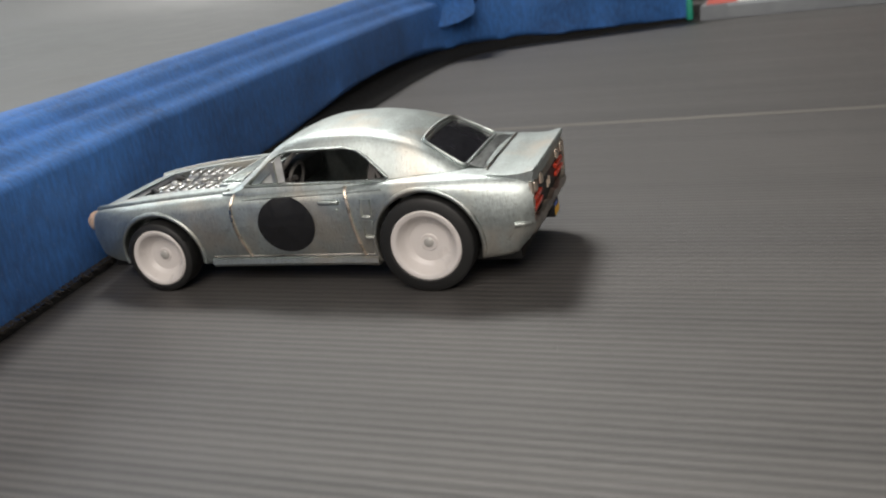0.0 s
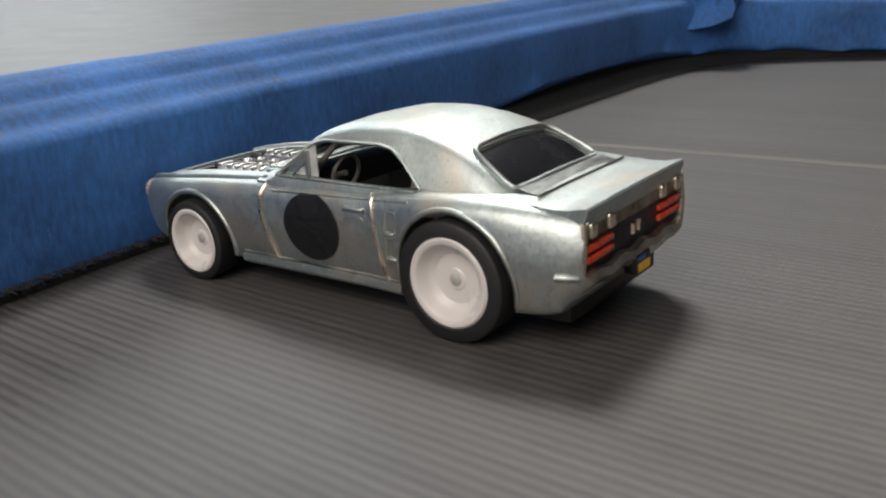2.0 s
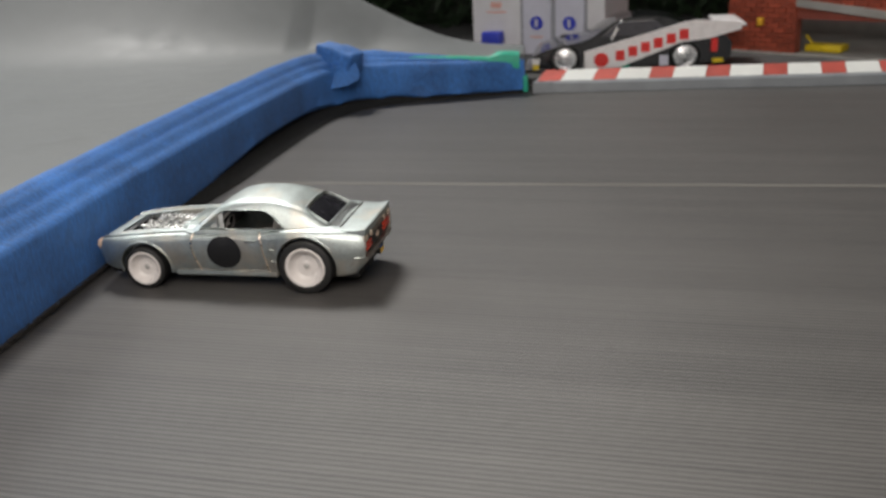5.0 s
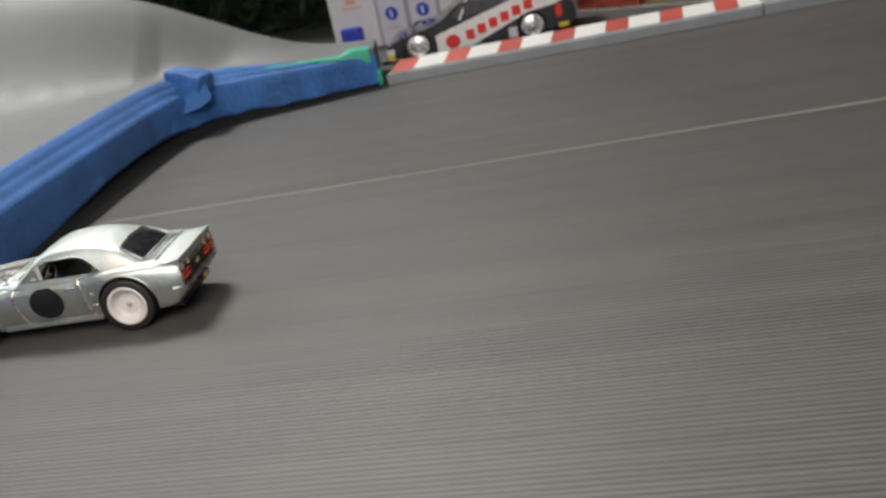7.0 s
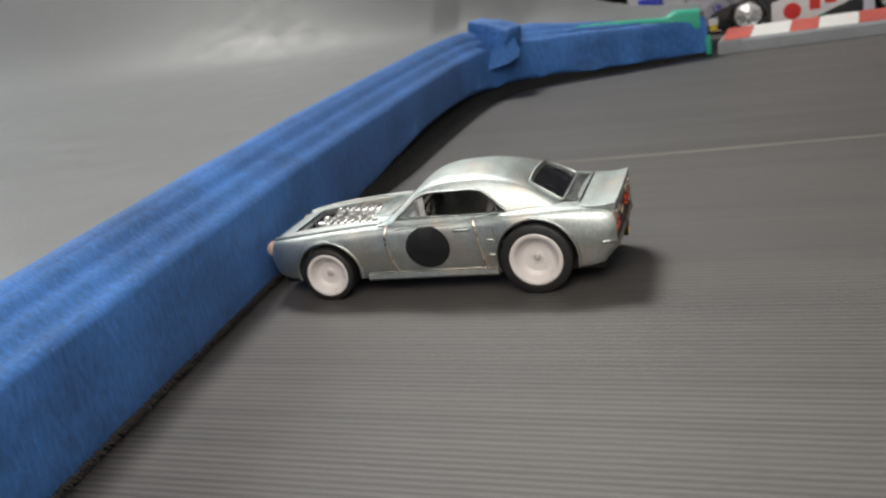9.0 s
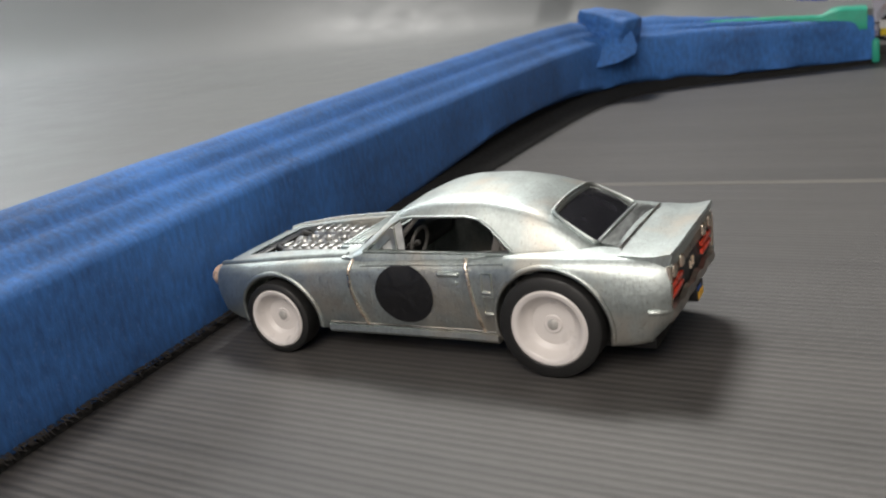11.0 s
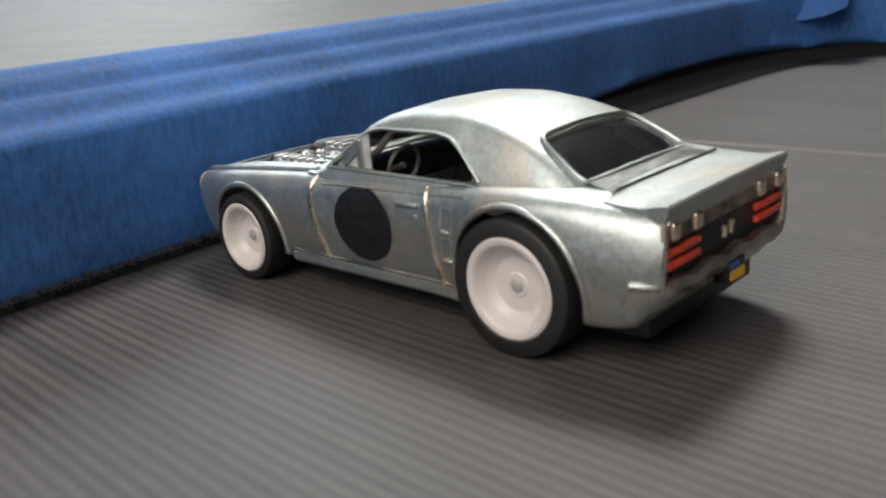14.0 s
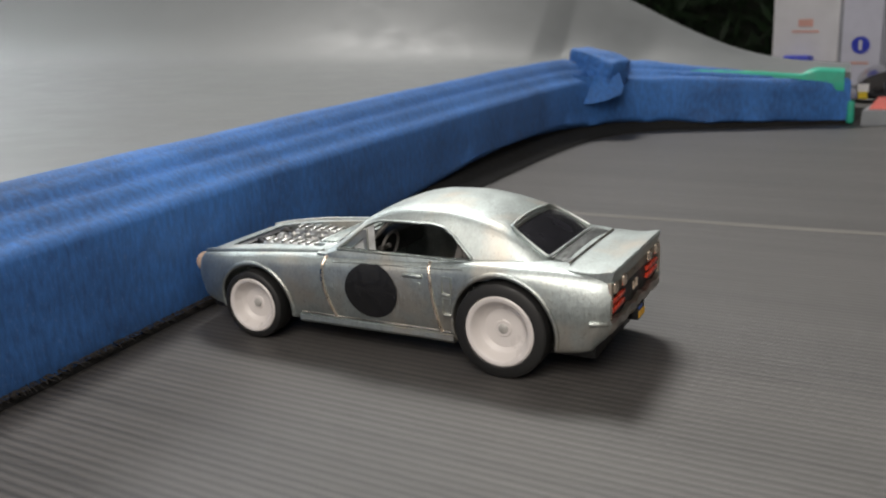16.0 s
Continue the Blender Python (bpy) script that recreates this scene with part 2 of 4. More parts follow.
def joined(*bms):
    out = bms[0]
    for other in bms[1:]:
        me = bpy.data.meshes.new("joint")
        other.to_mesh(me)
        other.free()
        out.from_mesh(me)
        bpy.data.meshes.remove(me)
    return out


def prism(points, axis, lo, hi):
    """A polygon of (u, v) drawn out along an axis: y takes (x, z), z takes (x, y), x takes (y, z)."""
    bm = bmesh.new()
    put = {"y": lambda u, v, w: (u, w, v), "z": lambda u, v, w: (u, v, w), "x": lambda u, v, w: (w, u, v)}[axis]
    a = [bm.verts.new(put(u, v, lo)) for u, v in points]
    b = [bm.verts.new(put(u, v, hi)) for u, v in points]
    bm.faces.new(a)
    bm.faces.new(b[::-1])
    for i in range(len(a)):
        j = (i + 1) % len(a)
        bm.faces.new((a[j], a[i], b[i], b[j]))
    bmesh.ops.recalc_face_normals(bm, faces=bm.faces)
    return bm


def loft(rings, closed=True, caps=True):
    bm = bmesh.new()
    rows = [[bm.verts.new(p) for p in ring] for ring in rings]
    n = len(rows[0])
    for a, b in zip(rows, rows[1:]):
        for i in range(n if closed else n - 1):
            j = (i + 1) % n
            bm.faces.new((a[i], a[j], b[j], b[i]))
    if caps and closed:
        bm.faces.new(rows[0][::-1])
        bm.faces.new(rows[-1])
    return bm


def lathe(profile, steps=40, axis="y"):
    """Turned solid: (radius, along) pairs round the y axis."""
    rings = []
    for k in range(steps):
        a = 2 * math.pi * k / steps
        rings.append([(r * math.cos(a), h, r * math.sin(a)) for r, h in profile])
    bm = bmesh.new()
    rows = [[bm.verts.new(p) for p in ring] for ring in rings]
    for k in range(steps):
        a, b = rows[k], rows[(k + 1) % steps]
        for i in range(len(profile) - 1):
            bm.faces.new((a[i], a[i + 1], b[i + 1], b[i]))
    bmesh.ops.remove_doubles(bm, verts=bm.verts[:], dist=1e-5)
    return bm


def tube(points, radius, sides=8):
    pts = [Vector(p) for p in points]
    rings = []
    for i, p in enumerate(pts):
        d = (pts[min(i + 1, len(pts) - 1)] - pts[max(i - 1, 0)]).normalized()
        u = d.cross(Vector((0.13, 0.21, 1))).normalized()
        v = d.cross(u)
        rings.append([p + radius * (math.cos(2 * math.pi * k / sides) * u + math.sin(2 * math.pi * k / sides) * v) for k in range(sides)])
    return loft(rings)


def carve(bm, cutters):
    """The solid less the cutters, by the boolean modifier, evaluated at once."""
    def solid(b):
        bmesh.ops.recalc_face_normals(b, faces=b.faces)
        me = bpy.data.meshes.new("blank")
        b.to_mesh(me)
        b.free()
        return new("blank", me)

    ob, tools = solid(bm), [solid(c) for c in cutters]
    for t in tools:
        mod = ob.modifiers.new("cut", "BOOLEAN")
        mod.operation, mod.object, mod.solver = "DIFFERENCE", t, "EXACT"
    bpy.context.view_layer.update()
    me = bpy.data.meshes.new_from_object(ob.evaluated_get(bpy.context.evaluated_depsgraph_get()))
    out = bmesh.new()
    out.from_mesh(me)
    for o in (ob, *tools):
        data = o.data
        bpy.data.objects.remove(o)
        bpy.data.meshes.remove(data)
    bpy.data.meshes.remove(me)
    return out


def smooth_curve(xs, ys, x):
    """Cubic through the knots with limited slopes."""
    xs, ys = np.asarray(xs, float), np.asarray(ys, float)
    d = np.diff(ys) / np.diff(xs)
    s = np.r_[d[0], [0 if a * b <= 0 else 2 * a * b / (a + b) for a, b in zip(d, d[1:])], d[-1]]
    i = int(np.clip(np.searchsorted(xs, x) - 1, 0, len(xs) - 2))
    h = xs[i + 1] - xs[i]
    t = min(max((x - xs[i]) / h, 0), 1)
    return float((1 + 2 * t) * (1 - t) ** 2 * ys[i] + t * (1 - t) ** 2 * h * s[i] + t * t * (3 - 2 * t) * ys[i + 1] + t * t * (t - 1) * h * s[i + 1])


def chaikin(points, times=2, closed=False):
    pts = [np.array(p, float) for p in points]
    for _ in range(times):
        out = [] if closed else [pts[0]]
        n = len(pts)
        for i in range(n if closed else n - 1):
            a, b = pts[i], pts[(i + 1) % n]
            out += [a * 0.75 + b * 0.25, a * 0.25 + b * 0.75]
        pts = out if closed else out + [pts[-1]]
    return pts


# ---- the setting: room, treadmill belt, hood, barrier, kerb ----
def structure(name, bm, mat, label, category, smooth=35, unit=1.0):
    return tagged(part(name, bm, mat, None, label, smooth, unit), label, category, "", "structure")


# Unseen room: pale sides added to reflect light, dark north and east to absorb it.
structure("ground", box(-2.6, 2.8, -2.4, 2.2, -0.30, -0.25), floor_paint, "grey painted floor under the running machine", "floor", 0)
structure("ceiling", box(-2.6, 2.8, -2.4, 2.2, 1.95, 2.0), wall_paint, "plain pale ceiling of the room", "ceiling", 0)
structure("wall_north", box(-2.6, 2.8, 2.2, 2.3, -0.25, 1.95), wall_dark, "unseen dark wall added to hold back light", "wall", 0)
structure("wall_south", box(-2.6, 2.8, -2.5, -2.4, -0.25, 1.95), wall_paint, "plain pale painted room wall", "wall", 0)
structure("wall_west", box(-2.7, -2.6, -2.4, 2.2, -0.25, 1.95), wall_paint, "plain pale painted room wall", "wall", 0)
structure("wall_east", box(2.8, 2.9, -2.4, 2.2, -0.25, 1.95), wall_dark, "unseen dark wall added to hold back light", "wall", 0)

# belt: a slab with rounded far edge
structure("road", box(-9, 120, -45, 42, -0.4, 0.0, 0.08), belt_rubber,
          "dark grey ribbed running belt used as a road", "belt", 30, CM)
seam = box(-3.4, 110, 8.50, 8.78, -0.01, 0.004)
tagged(part("trim", seam, pale_line, None, "", 0, CM), "pale worn line along the dark running belt", "line", "", "structure")

# plan of the taped barrier: its foot line, front height, top height and depth along it
FOOT = [(-4.1, -46), (-4.1, -20), (-4.1, 0), (-3.85, 6), (-3.45, 12.4), (-3.1, 16.5), (-2.7, 19.3), (-1.8, 21.2), (-0.3, 22.0),
        (1.5, 22.4), (4.0, 23.1), (6.35, 23.9)]


def barrier_profile(s):
    """Outline across the barrier at s from 0 (near end) to 1: (back from the foot, height)."""
    low = min(max((s - 0.93) / 0.06, 0), 1)
    fh, th, deep = 2.13 - 0.42 * low, 2.86 - 1.02 * low, 1.05 - 0.45 * low
    up = 0.62 * math.exp(-((s - 0.86) / 0.10) ** 2)
    face = [(0.05, 0.10 + up), (0.0, 0.22 + up), (0.02, 0.7), (0.0, 1.3), (0.0, fh - 0.16), (0.05, fh - 0.03), (0.16, fh + 0.06)]
    steps = []
    for k, lift in ((0.20, -0.03), (0.23, 0.04), (0.44, 0.04), (0.47, -0.04), (0.64, -0.03), (0.67, 0.045), (0.86, 0.03), (0.90, -0.03)):
        steps.append((0.16 + (deep - 0.16) * k, fh + 0.06 + (th - fh - 0.06) * k + lift))
    return face + steps + [(deep, th), (deep + 0.16, th + 0.03), (deep + 0.17, th - 0.03), (deep - 0.1, th - 0.5), (deep - 0.1, 0.1)]


def swept_barrier():
    pts = chaikin(FOOT, 3)
    line = [np.array(pts[0])]
    for p in pts[1:]:
        n = max(1, int(np.linalg.norm(p - line[-1]) / 0.35))
        line += [line[-1] + (p - line[-1]) * (k + 1) / n for k in range(n)]
    rings, total = [], len(line)
    for i, p in enumerate(line):
        d = line[min(i + 1, total - 1)] - line[max(i - 1, 0)]
        d /= np.linalg.norm(d)
        back = np.array((-d[1], d[0]))
        s = 0.93 * (p[1] + 46) / 66 if p[1] < 20 else 0.93 + 0.07 * max(0.0, p[0] + 2.5) / 8.6
        ring = []
        for j, (u, v) in enumerate(barrier_profile(s)):
            crease = 0.10 if s > 0.93 else 0.018
            w = noise.noise((p[0] * 0.9, p[1] * 0.55, j * 0.35 + v)) * crease
            w += noise.noise((p[0] * 3, p[1] * 1.7, v * 2.2)) * crease * 0.4
            ring.append((*(p + back * (u + w)), max(0.06, v + w * 0.8 * (v > 0.3))))
        rings.append(ring)
    return loft(rings)


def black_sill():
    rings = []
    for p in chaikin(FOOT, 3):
        # Black toe widened past the foam to paint the shade on the belt.
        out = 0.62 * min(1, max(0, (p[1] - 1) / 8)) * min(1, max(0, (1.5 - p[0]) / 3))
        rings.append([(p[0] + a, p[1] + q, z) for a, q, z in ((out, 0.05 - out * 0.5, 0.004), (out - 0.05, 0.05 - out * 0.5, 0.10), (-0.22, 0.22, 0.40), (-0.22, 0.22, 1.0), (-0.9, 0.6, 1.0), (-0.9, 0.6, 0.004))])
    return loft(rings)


barrier = thing("barrier", "low foam barrier wrapped in blue masking tape", "barrier")
part("foam_foot", black_sill(), black_foam_shade, barrier, "black foam and painted shade under the tape", 60, CM)
part("tape_wrap", swept_barrier(), tape, barrier, "", 60, CM)


def lump(seed, size, rough, detail=4):
    """Crumpled wad: a displaced ball."""
    bm = bmesh.new()
    bmesh.ops.create_icosphere(bm, subdivisions=detail, radius=1)
    for v in bm.verts:
        d = v.co.normalized()
        r = 1 + rough * noise.noise(d * 1.6 + Vector((seed, 0, 0))) + rough * 0.7 * abs(noise.noise(d * 3.3 + Vector((0, seed, 0))))
        q = d * r
        m = max(abs(q.x), abs(q.y), abs(q.z))
        q = q.lerp(q / m, 0.55)
        v.co = Vector((q.x * size[0], q.y * size[1], q.z * size[2]))
    return bm


part("tape_knot", lump(3.1, (1.12, 0.75, 0.70), 0.30, 5), tape, barrier, "crumpled fold of blue masking tape", 50, CM, pose(-2.3, 21.3, 2.45, 0, 16, -20))
flap = loft([[(-4.0 + 0.55 * k + 0.12 * math.sin(j * 1.3 + k), 19.3 + 0.28 * k + 0.10 * math.sin(k * 1.9 + j * 0.7) - 0.12 * j, 2.35 - (0.42 - 0.03 * k) * j + 0.10 * math.sin(k * 1.4)) for j in range(4)] for k in range(6)], False)
bmesh.ops.subdivide_edges(flap, edges=flap.edges[:], cuts=2, use_grid_fill=True, smooth=1.0)
bmesh.ops.solidify(flap, geom=flap.faces[:], thickness=0.03)
part("tape_flap", flap, tape, barrier, "loose torn end of blue tape", 60, CM)


part("tape_end", box(6.25, 6.5, 23.8, 24.45, 0.05, 0.9, 0.08), green_tape, barrier, "green tape over the barrier's end", 40, CM)


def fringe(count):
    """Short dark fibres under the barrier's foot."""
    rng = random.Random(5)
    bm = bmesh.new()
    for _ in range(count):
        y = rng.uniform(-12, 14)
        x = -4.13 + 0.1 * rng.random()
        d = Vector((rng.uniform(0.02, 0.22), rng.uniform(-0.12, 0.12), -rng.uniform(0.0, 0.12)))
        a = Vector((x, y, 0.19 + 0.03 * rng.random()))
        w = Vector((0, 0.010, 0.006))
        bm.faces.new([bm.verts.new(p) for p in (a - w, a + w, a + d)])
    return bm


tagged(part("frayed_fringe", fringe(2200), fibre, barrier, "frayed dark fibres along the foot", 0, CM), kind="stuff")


# treadmill hood behind the barrier: sheet with a curved far edge
def edge_z(x):
    return smooth_curve((-130, -60, -20, -10, -5, -2, -0.3, 1, 2.5, 4, 6.4), (15, 12, 9.6, 8.2, 6.5, 4.95, 4.0, 3.35, 2.75, 2.4, 2.15), x)


def hood_z(x, y):
    """Flat by the barrier, sweeping up to the raised far edge."""
    flat = 2.79 + 0.035 * max(0, -5.2 - x) - 0.09 * max(0, min(x + 3, 10))
    wide = 5 + 10 * (1 - math.exp(-max(0, -4 - x) / 14)) - 2.0 * min(1, max(0, (x + 5) / 4))
    lip = 0.25 * min(1, max(0, (x + 2.6) / 1.0)) * min(1, max(0, (5.2 - x) / 0.6)) * math.exp(-max(0, y - 22.6 - 0.17 * (x + 1.3)) / 0.8)
    t = min(1, max(0, (y - (26 - wide)) / wide))
    return flat + (edge_z(x) - flat) * t * t * (3 - 2 * t) * (0.5 + 0.5 * t) - lip


def hood_low(x):
    return -60.0 if x <= -5.17 else float(np.interp(x, (-5.17, -4.92, -4.52, -4.17, -3.77, -2.8, -1.6, 6.4), (-2, 5, 11.5, 15.8, 18.8, 21.3, 22.6, 23.96)))


def green_edge():
    """Strip folded over the cover's near lip, wider at its two ends."""
    rings = []
    for k in range(48):
        x = -1.4 + 7.5 * k / 47
        y = 22.5 + 0.17 * (x + 1.3) + 0.04 * noise.noise((x, 0, 0))
        z = hood_z(x, y + 0.2) + 0.05 + 0.02 * noise.noise((x * 3, 4, 0))
        back = 0.18 + 0.06 * noise.noise((x * 2, 1, 0)) + 0.45 * min(1, max(0, (x - 4.7) / 0.3)) + 0.30 * max(0, 1 - abs(x + 0.5) / 0.9)
        rings.append([(x, y, z - 0.75), (x, y - 0.02, z - 0.08), (x, y + 0.06, z), (x, y + 0.1 + back, hood_z(x, y + 0.1 + back) + 0.05), (x, y + 0.1 + back, hood_z(x, y + 0.1 + back) - 0.1), (x, y + 0.2, z - 0.75)])
    return loft(rings)


part("tape_edging", green_edge(), green_tape, barrier, "bright green tape along the top edge", 50, CM)

HOOD_X = [-130, -100, -80, -60, -45, -35, -28, -22, -18, -15, -13, -11, -9.5, -8.3, -7.3, -6.5, -6.0, -5.6] + [-5.17 + 0.12 * k for k in range(22)] + [-2.4 + 0.3 * k for k in range(30)]


def hood_sheet():
    bm = bmesh.new()
    ys = list(np.linspace(-60, -4, 15)) + list(np.arange(-3, 12, 1.0)) + list(np.arange(12, 20, 0.5)) + list(np.linspace(20, 26, 31))
    grid = {(i, k): bm.verts.new((x, y, hood_z(x, y))) for i, x in enumerate(HOOD_X) for k, y in enumerate(ys) if y >= hood_low(x) - 0.01}
    for i in range(len(HOOD_X) - 1):
        for k in range(len(ys) - 1):
            q = [grid.get(c) for c in ((i, k), (i + 1, k), (i + 1, k + 1), (i, k + 1))]
            if all(q):
                bm.faces.new(q)
    bm.normal_update()
    low = bmesh.ops.extrude_face_region(bm, geom=bm.faces[:])
    bmesh.ops.translate(bm, verts=[g for g in low["geom"] if isinstance(g, bmesh.types.BMVert)], vec=(0, 0, -0.3))
    return bm


hood = thing("machine_hood", "grey textured plastic cover of the running machine", "cover")
part("shell", hood_sheet(), hood_plastic, hood, "", 50, CM)
part("edge_flange", loft([[(x, 25.98, hood_z(x, 26) - 0.02), (x, 26.2, hood_z(x, 26) - 0.12), (x, 26.32, hood_z(x, 26) - 0.5), (x, 26.32, 0.41), (x, 26.1, 0.41), (x, 25.98, hood_z(x, 26) - 0.3)] for x in HOOD_X]),
     hood_plastic, hood, "rounded far edge of the cover", 50, CM)

# kerb: grey moulding with red and white blocks on its sloping top
kerb = thing("kerb", "grey plastic kerb with worn red and white blocks", "kerb")
part("moulding", prism([(23.75, 0.004), (23.77, 0.48), (23.87, 0.58), (25.75, 0.82), (25.9, 0.75), (25.9, 0.004)], "x", 7.3, 24.9), kerb_grey, kerb, "", 25, CM)
part("moulding", prism([(23.75, 0.004), (23.77, 0.52), (23.87, 0.62), (25.75, 0.86), (25.9, 0.75), (25.9, 0.004)], "x", 24.97, 120), kerb_grey, kerb, "plain grey length", 25, CM)
part("end_piece", prism([(6.3, 23.65), (7.3, 23.75), (7.3, 25.9), (6.7, 25.8)], "z", 0.004, 0.57), kerb_grey, kerb, "", 25, CM)
x, red = 6.55, True
while x < 24.5:
    w = 1.14 if red else 1.56
    block = prism([(23.95, 0.58), (25.73, 0.825), (25.73, 0.85), (23.95, 0.605)], "x", x + 0.01, x + w - 0.01)
    for v in block.verts:
        v.co.x += 0.30 * (v.co.y - 24.16) / 1.6
    part("red_block" if red else "white_block", block, kerb_red if red else kerb_white, kerb, "", 0, CM)
    x, red = x + w, not red

structure("pavement", box(-40, 120, 25.9, 110, -0.2, 0.40), street_grey, "dark board behind the kerb carrying the toy buildings", "board", 0, CM)
structure("base", box(-130, 125, -48, 112, -25, -0.45), black_plastic, "black frame of the running machine under the belt", "frame", 0, CM)


# dark artificial hedge behind
def hedge(x0, x1, y, z0, z1, count, seed):
    rng = random.Random(seed)
    verts, faces = [], []
    for _ in range(count):
        c = Vector((rng.uniform(x0, x1), y - rng.random() ** 2 * 5, rng.uniform(z0, z1)))
        a = rng.uniform(0, 6.28)
        d = Vector((math.cos(a), rng.uniform(-1, 0.3), math.sin(a))).normalized() * rng.uniform(0.5, 1.2)
        w = d.cross(Vector((rng.random(), 1, rng.random()))).normalized() * rng.uniform(0.12, 0.28)
        i = len(verts)
        verts += [(c - d)[:], (c + w)[:], (c + d)[:], (c - w)[:]]
        faces.append((i, i + 1, i + 2, i + 3))
    me = bpy.data.meshes.new("leaves")
    me.from_pydata([[q * CM for q in v] for v in verts], [], faces)
    me.materials.append(leaf)
    return me


hedge_ob = tagged(new("hedge"), "dark green artificial hedge behind the toy street", "hedge")
part("hedge_backing", box(-60, 110, 52.5, 54, 0.40, 30), dark_backing, hedge_ob, "", 0, CM)
leaves = new("leaves", hedge(-55, 100, 52, 0.5, 31, 24000, 8))
leaves.parent = hedge_ob
tagged(leaves, kind="stuff")
# ---- the bare-metal toy car, in millimetres: nose towards -x ----
STATIONS = [-36.2, -35.2, -33.4, -29, -24, -18, -12, -7, 0, 7, 12, 17, 22, 27, 32, 35.5, 37.2]
HALF = [8.6, 10.8, 12.4, 13.7, 14.2, 14.1, 13.9, 13.9, 13.9, 13.9, 14.2, 14.9, 15.2, 15.0, 14.5, 13.9, 13.2]
SILL = [8.6, 6.6, 5.0, 4.2, 3.9, 3.8, 3.7, 3.7, 3.7, 3.7, 3.7, 3.8, 4.0, 4.2, 4.6, 5.6, 6.6]
SHOULDER = [11.2, 12.0, 12.7, 13.4, 14.0, 14.5, 14.9, 15.2, 15.5, 15.7, 16.0, 16.4, 16.6, 16.5, 16.1, 15.7, 15.5]
DECK = [11.4, 12.2, 13.0, 13.8, 14.5, 15.1, 15.6, 15.9, 16.1, 16.2, 16.4, 16.7, 17.0, 16.9, 16.5, 16.2, 16.0]


def body_half(x):
    w, zb, zs, zt = (smooth_curve(STATIONS, row, x) for row in (HALF, SILL, SHOULDER, DECK))
    mid = zb + (zs - zb) * 0.52
    tuck = 0.90 if -15 < x < 14 else 0.93
    top = 1 - 0.045 * min(1, max(0, (x - 24) / 9))
    key = [(0, zb), (tuck * w - 1.2, zb), (tuck * w, zb + 0.15), (0.955 * w, zb + 1.5), (0.985 * w, mid - 1.2), (1.0 * w, mid + 0.6),
           (0.99 * w * (1 + top) / 2, zs - 2.2), (0.965 * w * top, zs - 0.9), (0.90 * w * top, zs - 0.1), (0.80 * w * top, zs + 0.12), (0.5 * w, zt - 0.03), (0, zt)]
    return chaikin(key, 2)


def side_y(x, z):
    h = np.array([p for p in body_half(x) if p[0] > 6])
    k = int(np.argmax(h[:, 0]))
    zz, yy = (h[:k + 1, 1], h[:k + 1, 0]) if z < h[k, 1] else (h[k:, 1], h[k:, 0])
    o = np.argsort(zz)
    return float(np.interp(z, zz[o], yy[o]))


def body_solid():
    rings = []
    xs = list(np.linspace(-36.2, -33, 9)) + list(np.linspace(-32, 36, 70)) + [36.6, 37.2]
    for x in xs:
        h = body_half(x)
        lean = 0.0 if x < 34 else (x - 34) / 3.2
        pts = [(x - lean * (0.62 * max(0, 8.6 - z) + 0.5), -y, z) for y, z in h] + [(x - lean * (0.62 * max(0, 8.6 - z) + 0.5), y, z) for y, z in h[-2:0:-1]]
        rings.append(pts)
    return loft(rings)


def wheel_cut(x, z, r, side):
    return lathe([(0, side * 8.5), (r, side * 8.5), (r, side * 20), (0, side * 20)], 44), Matrix.Translation((x, 0, z))


FRONT, REAR = (-21.9, 5.8), (21.1, 7.0)
cuts = []
for side in (-1, 1):
    for (wx, wz), r in ((FRONT, 6.7), (REAR, 8.1)):
        c, m = wheel_cut(wx, wz, r, side)
        c.transform(m)
        cuts.append(c)
cuts.append(prism([(-30.5, -7.4), (-11.5, -9.0), (-11.5, 9.0), (-30.5, 7.4)], "z", 9.5, 30))
cuts.append(prism([(-8, -11.2), (17, -11.0), (17, 11.0), (-8, 11.2)], "z", 6.5, 30))
cuts.append(prism([(36.0, 9.0), (36.2, 14.6), (45, 14.6), (45, 9.0)], "y", -12.0, 12.0))

toy_car = thing("toy_car", "bare-metal toy muscle car with white wheels and black roundel", "toy car")
body = part("body", carve(body_solid(), cuts), zamac, toy_car, "raw brushed zinc body", 32, MM)

# greenhouse
ROOF_X = [-10.5, -9, -5, -2, 0.5, 4, 9, 14, 18, 20.5, 23.5, 26.5, 29]
ROOF_Z = [15.0, 16.0, 19.3, 21.6, 22.5, 23.1, 23.2, 22.6, 21.6, 20.7, 19.1, 17.4, 16.2]


def roof_ring(x, inset):
    zt = smooth_curve(ROOF_X, ROOF_Z, x) - inset
    wb = smooth_curve((-11, -6, 5, 15, 22, 29), (12.2, 12.9, 12.9, 12.7, 12.2, 11.4), x) - inset
    z0 = 13.0
    half = [(0, z0), (wb, z0), (wb, 15.2)]
    wt = wb - (wb - (9.6 - inset)) * min(1, max(0, (zt - 15.2) / 7.6))
    half += [(wb + (wt - wb) * 0.5, 15.2 + (zt - 0.9 - 15.2) * 0.5 + 0.1), (wt, max(15.25, zt - 1.5)), (wt - 0.9, max(15.3, zt - 0.65)),
             (wt * 0.72, max(15.32, zt - 0.22)), (0, max(15.35, zt))]
    h = chaikin(half, 1)
    return [(x, -y, z) for y, z in h] + [(x, y, z) for y, z in h[-2:0:-1]]


